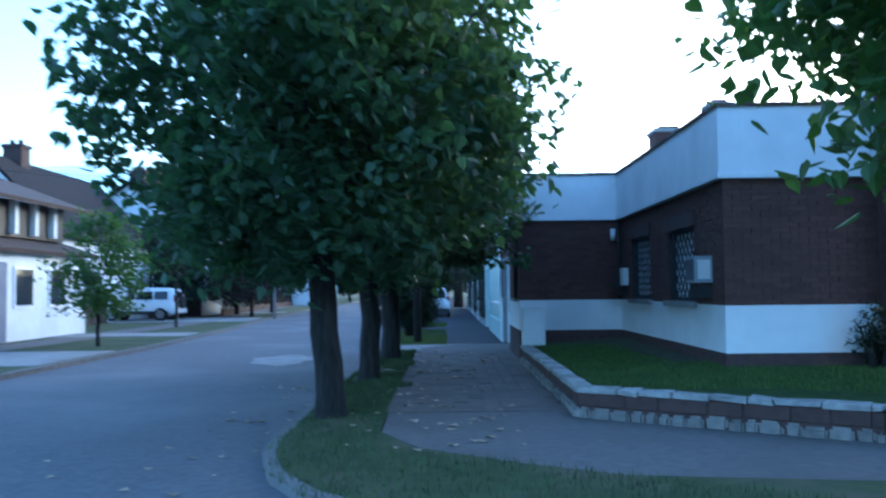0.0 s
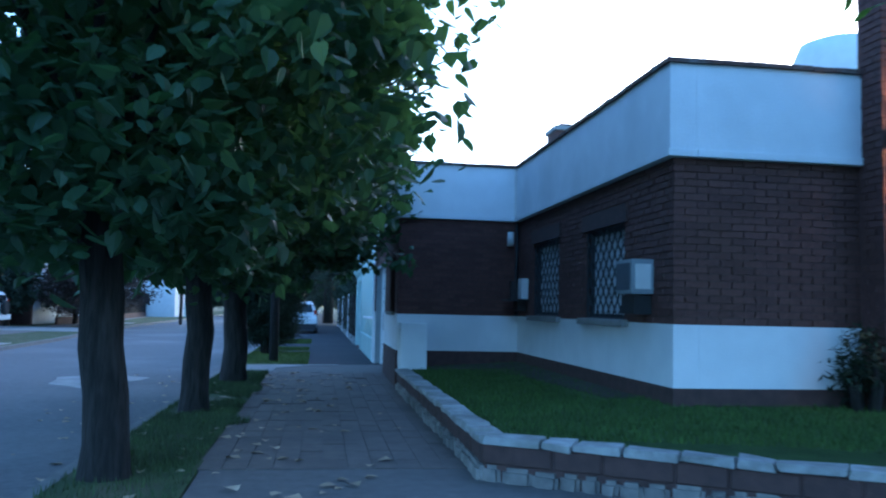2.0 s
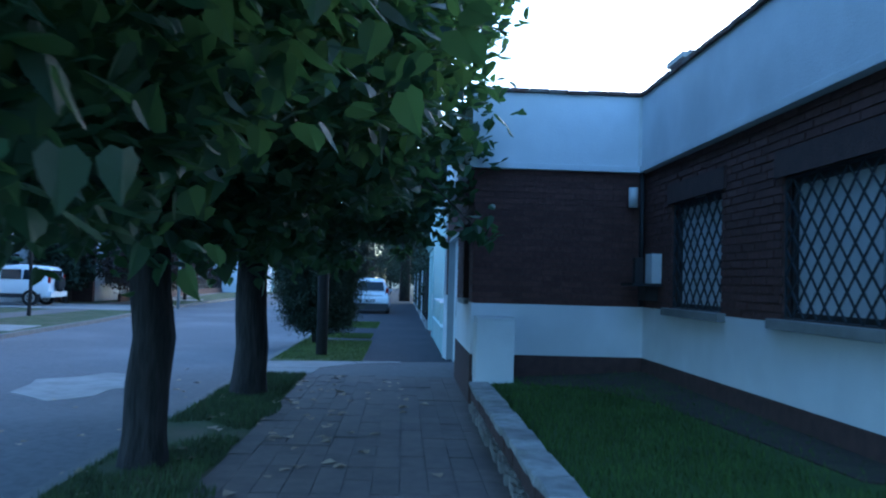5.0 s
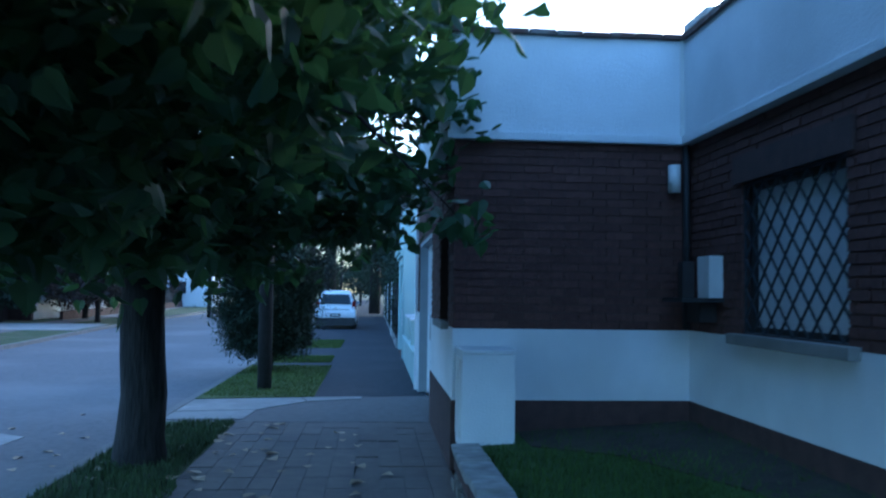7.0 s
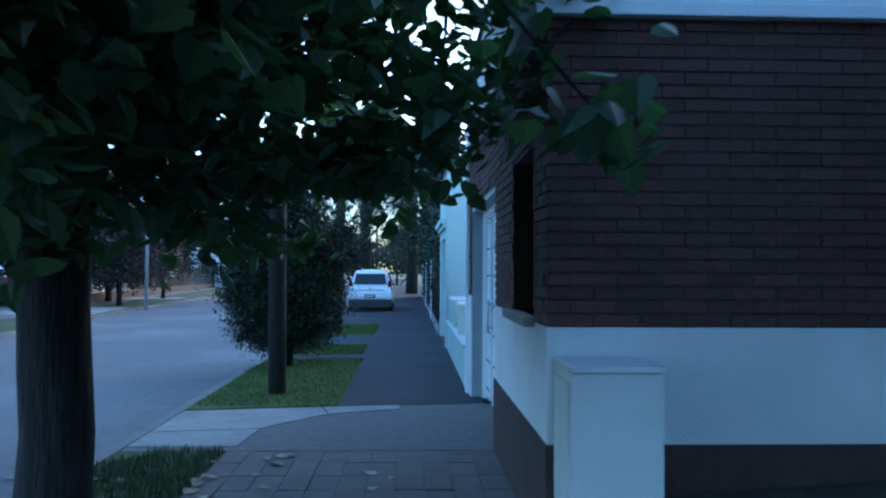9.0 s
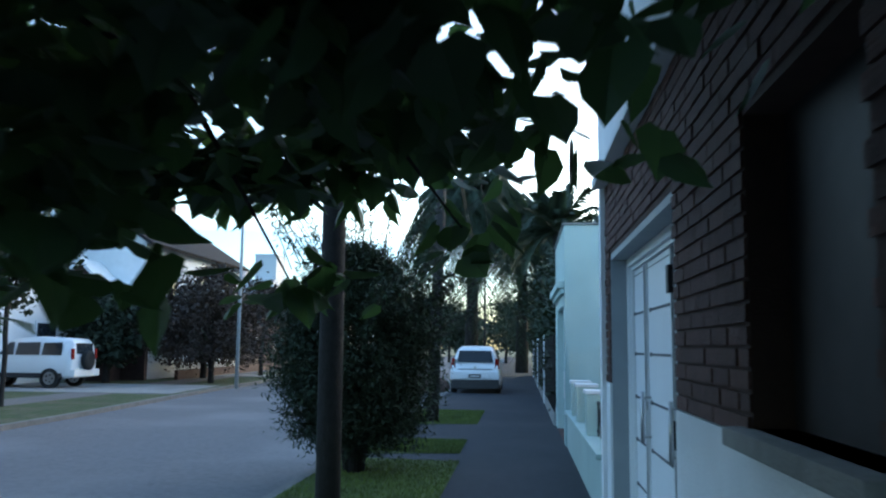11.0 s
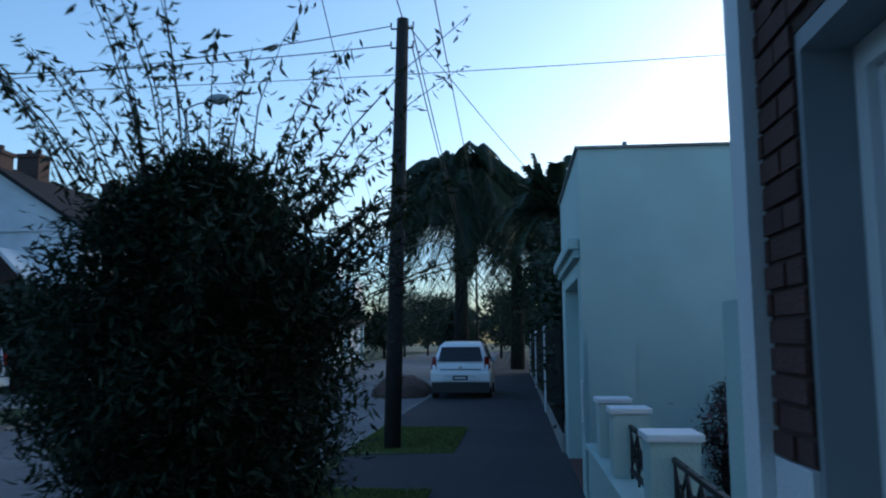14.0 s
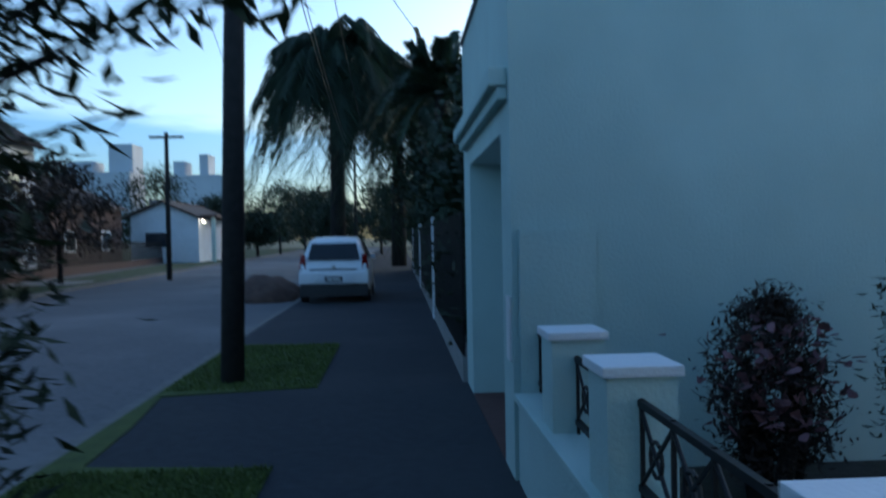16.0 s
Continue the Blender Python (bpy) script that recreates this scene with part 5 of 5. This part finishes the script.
def house(at, x0, x1, y0, y1, ze, zr, wall, roof, chimneys, label, porch=True):
    h = thing("far_house", at, label, "house")
    part("wall", gable(bmesh.new(), x0, x1, y0, y1, ze, zr), wall, h)
    part("roof", roof_pair(x0, x1, y0, y1, ze, zr), roof, h)
    for y, top in chimneys:
        xm = (x0 + x1) / 2
        c = part("chimney", B(xm - 0.45, y - 0.4, zr - 0.6, xm + 0.45, y + 0.4, top - 0.15), M_PLINTH, h)
        part("chimney_cap", B(xm - 0.52, y - 0.47, top - 0.15, xm + 0.52, y + 0.47, top), M_PLINTH, c)
        for s in (-0.2, 0.2):
            part("chimney_pot", tube(bmesh.new(), [(xm + s, y, top), (xm + s, y, top + 0.25)], 0.11, 8), M_BRICK_J, c)
    return h
h1 = house((-16, 24, 0), -20, -13.6, 18.5, 29, 2.9, 4.0, M_WHITE, M_ROOF, (), "white bungalow with brown tiled roof and blue gate")
part("gate", B(-13.55, 19, 0, -13.45, 23.4, 2.4), M_BLUEGATE, h1, "blue-grey sheet gate")
part("upper_storey", B(-19.5, 18.6, 3.3, -14.4, 28.9, 4.5), M_FRAME, h1, "dark upper window band")
for y in (18.7, 20.0, 21.3, 22.6, 23.9, 25.2, 26.5, 27.8):
    part("upper_post", B(-14.42, y, 3.4, -14.2, y + 0.22, 4.5), M_WHITE, h1)
for x in (-18.5, -17.2, -15.9, -14.6):
    part("upper_post", B(x, 18.45, 3.4, x + 0.22, 18.62, 4.5), M_WHITE, h1)
part("upper_roof", roof_pair(-20.0, -14.2, 18.4, 29.2, 4.5, 5.6, 0.5), M_ROOF, h1, "brown tiled roof")
for y in (24.6, 26.8):
    far_window(h1, -13.6, y, 1.0, 1.2, 1.3, "x")
h2 = house((-18, 40, 0), -24, -17.5, 35, 46, 4.2, 7.6, M_WHITE, M_ROOFD, ((37.5, 8.5),), "white gabled house with brick chimney")
far_window(h2, -17.5, 38, 1.0, 1.4, 1.3, "x"); far_window(h2, -17.5, 44.3, 1.0, 1.4, 1.3, "x"); far_window(h2, -20.7, 35, 4.6, 1.0, 1.2, "y")
h3 = house((-18, 54, 0), -22.5, -15.2, 47.5, 59, 5.75, 8.15, M_WHITE, M_ROOFD, ((47.9, 8.75), (50.3, 9.15), (57.0, 9.25)), "tall house with white gable, dark roof and three chimneys")
for y in (50, 53.5, 57):
    far_window(h3, -15.2, y, 3.6, 1.1, 1.2, "x"); far_window(h3, -15.2, y, 0.8, 1.3, 1.4, "x")
part("string_course", B(-22.5, 47.42, 5.65, -15.25, 47.48, 5.8), M_WHITE, h3)
part("lower_storey", B(-22.5, 47.2, -0.1, -14.9, 47.48, 3.7), M_PLINTH, h3, "dark brick lower storey")
part("lower_eave", B(-22.6, 46.9, 3.7, -14.6, 47.49, 3.86, bevel=0.02), M_WHITE, h3, "white eave board")
part("gable_wing", gable(bmesh.new(), -18.5, -15.9, 45.9, 47.19, 3.45, 4.75), M_PLINTH, h3, "brick porch wing")
part("wing_roof", roof_pair(-18.5, -15.9, 45.9, 47.1, 3.45, 4.75, 0.25, 0.12), M_WHITE, h3, "white-trimmed gable roof")
far_window(h3, -16.75, 45.9, 0.7, 1.05, 1.95, "y")
h4 = house((-16, 84, 0), -17.9, -13.3, 80, 92, 3.2, 4.2, M_WHITE, M_ROOF, (), "small white bungalow with porch")
part("porch", B(-13.3, 80.3, 3.1, -12.1, 87, 3.3), M_ROOF, h4)
for y in (80.4, 86.8):
    part("porch_post", B(-12.5, y, -0.1, -12.25, y + 0.25, 3.1), M_CREAM, h4)
far_window(h4, -16.2, 80, 1.0, 1.6, 1.2, "y")
part("porch_lamp", tube(bmesh.new(), [(-13.0, 80.2, 2.75), (-13.0, 80.2, 2.92)], 0.07, 8), M_LAMPFAR, h4, "lit porch lamp")
h5 = house((-20, 72, 0), -26, -17.5, 66, 77, 3.6, 5.6, M_PLINTH, M_ROOF, (), "low brick house with brown roof")
for y in (68.5, 74):
    far_window(h5, -17.5, y, 1.0, 1.5, 1.2, "x")
ff = thing("garden_fence", (-13.6, 60, 0), "dark iron front fence across the road", "fence")
y = 48.0
while y < 80:
    xx = -13.9 - (y - 48) * 0.06
    part("bar", B(xx, y, 0, xx + 0.03, y + 0.03, 1.5), M_IRON, ff)
    y += 0.22
part("base", prism(bmesh.new(), [(-13.95, 48), (-13.8, 48), (-15.75, 80), (-15.9, 80)], -0.1, 0.4), M_PLINTH, ff)
fg = thing("garden_fence", (-16.7, 32, 0), "dark slatted front fence across the road", "fence")
y = 29.2
while y < 38.4:
    part("slat", B(-16.75, y, 0, -16.7, y + 0.16, 1.5), M_FRAME, fg)
    y += 0.2
make_tree("verge_tree", (-9.9, 21.5, 0), 101, "small light-green tree on the far verge", M_LEAF_CORNER, 0.05, 1.3, lambda f: 1.35 * math.sqrt(max(0.05, 1 - (2 * f - 0.8) ** 2 * 0.7)), 1.0, 3.6, 130, 22, 0.12, 0.16, limbs=5)
make_tree("verge_tree", (-11.6, 33.0, 0), 102, "slim tree on the far verge", M_FARLEAF, 0.06, 2.6, lambda f: 1.5 * math.sqrt(max(0.05, 1 - (2 * f - 0.9) ** 2 * 0.8)), 2.4, 5.0, 120, 22, 0.14, 0.18, limbs=5)
make_tree("plum_tree", (-11.6, 46.0, 0), 103, "spreading purple-leaved tree on the far verge", M_PLUM, 0.11, 1.6, lambda f: 2.6 * math.sqrt(max(0.05, 1 - (2 * f - 0.7) ** 2 * 0.6)), 0.9, 4.3, 420, 26, 0.12, 0.24, limbs=6)
make_tree("plum_tree", (-12.2, 54.0, 0), 104, "purple-leaved tree on the far verge", M_PLUM, 0.1, 1.6, lambda f: 2.2 * math.sqrt(max(0.05, 1 - (2 * f - 0.7) ** 2 * 0.6)), 1.4, 4.4, 170, 26, 0.13, 0.24, limbs=6)
for i, (x, y, h, r) in enumerate(((-24, 76, 6.0, 2.6), (-12.0, 96, 4.0, 1.8), (-24, 64, 7, 3), (-15.2, 94, 5, 2.6), (-26, 31, 8, 3.4), (-10.5, 120, 7, 4), (-22, 100, 8, 4), (-15.2, 44.7, 3.3, 1.5), (-13.5, 50.0, 3.6, 1.7))):
    far_tree((x, y, -0.1), 120 + i, h, r)
for x, y, w, d, h, tops in ((-107, 330, 24, 18, 26, ((-6.5, 9, 4.5), (8, 8.5, 10.5))), (-71, 330, 22, 16, 24.5, ((-7.5, 4, 5.5), (1.5, 3.2, 8))), (-135, 345, 26, 16, 22, ((4, 6, 3),)), (-86, 350, 18, 14, 17, ())):
    ap = thing("apartment_block", (x, y, 0), "distant pale apartment block above the roofs", "building")
    part("wall", B(x - w / 2, y - d / 2, -0.1, x + w / 2, y + d / 2, h), M_FAR, ap)
    part("parapet", B(x - w / 2 - 0.2, y - d / 2 - 0.2, h, x + w / 2 + 0.2, y + d / 2 + 0.2, h + 0.7), M_FAR, ap)
    for dx, tw, th in tops:
        part("stair_tower", B(x + dx - tw / 2, y - d / 3, h + 0.7, x + dx + tw / 2, y + d / 3, h + th), M_FAR, ap)
        part("tower_cap", B(x + dx - tw / 2 - 0.15, y - d / 3 - 0.15, h + th, x + dx + tw / 2 + 0.15, y + d / 3 + 0.15, h + th + 0.4), M_FAR, ap)

# ---- pale patch on the road ----
pt = [(-4.0 + math.cos(k * math.tau / 14) * (0.75 + 0.18 * math.sin(k * 2.3)), 17.6 + math.sin(k * math.tau / 14) * (1.3 + 0.25 * math.cos(k * 1.7))) for k in range(14)]
solo("road_patch", prism(bmesh.new(), pt, -0.12, -0.094), M_CONC, "pale irregular patch on the asphalt", "road", "structure")

# ---- fallen leaves ----
rl = random.Random(77)
def fallen(name, count, region, label, size):
    V, F = [], []
    for _ in range(count):
        x, y, z = region(rl)
        a, s = rl.uniform(0, math.tau), size * rl.uniform(0.6, 1.3)
        ca, sa = math.cos(a), math.sin(a)
        k = len(V)
        for u, w, h in ((0, 0, 0.0), (0.3, -0.45, 0.22), (0.3, 0.45, 0.18), (0.8, -0.25, 0.1), (0.8, 0.3, 0.16), (1.15, 0, 0.02), (0.5, 0, 0.04)):
            V.append((x + (ca * u - sa * w) * s, y + (sa * u + ca * w) * s, z + 0.006 + h * s * rl.uniform(0.3, 1.2)))
        F += [tuple(k + i for i in f) for f in ((0, 6, 1), (0, 2, 6), (1, 6, 3), (2, 4, 6), (3, 6, 5), (6, 4, 5))]
    ob = new(name, mesh_from(name, V, F, M_DRY))
    tagged(ob, label, "leaves", kind="stuff")
fallen("fallen_leaves", 150, lambda r: (max(-1.9, min(1.05, r.gauss(-0.7, 0.7))), r.uniform(6.5, 18.4), 0.0), "dry curled leaves on the pavement and verge", 0.105)
fallen("road_leaves", 60, lambda r: (-2.1 - abs(r.gauss(0, 0.8)), r.uniform(5, 20), -0.1), "dry leaves along the road edge", 0.09)

# ---- pavement tiles, last ----
tile_me = {}
rt = random.Random(9)
for j in range(24):
    for i in range(11):
        w, l = 0.202, 0.402
        if (i, 0) not in tile_me:
            q = B(0, 0, -0.04, w - 0.007, l - 0.007, 0.0)
            me = bpy.data.meshes.new("paving_tile")
            q.to_mesh(me)
            q.free()
            me.materials.append(M_TILE)
            tile_me[(i, 0)] = me
        ob = new("paving_tile", tile_me[(i, 0)])
        ob.parent = PAVE_TILED
        ob.location = (-1.04 + i * w, 8.92 + j * l, rt.uniform(-0.003, 0.003))
        ob.rotation_euler = (rt.gauss(0, 0.004), rt.gauss(0, 0.004), 0)
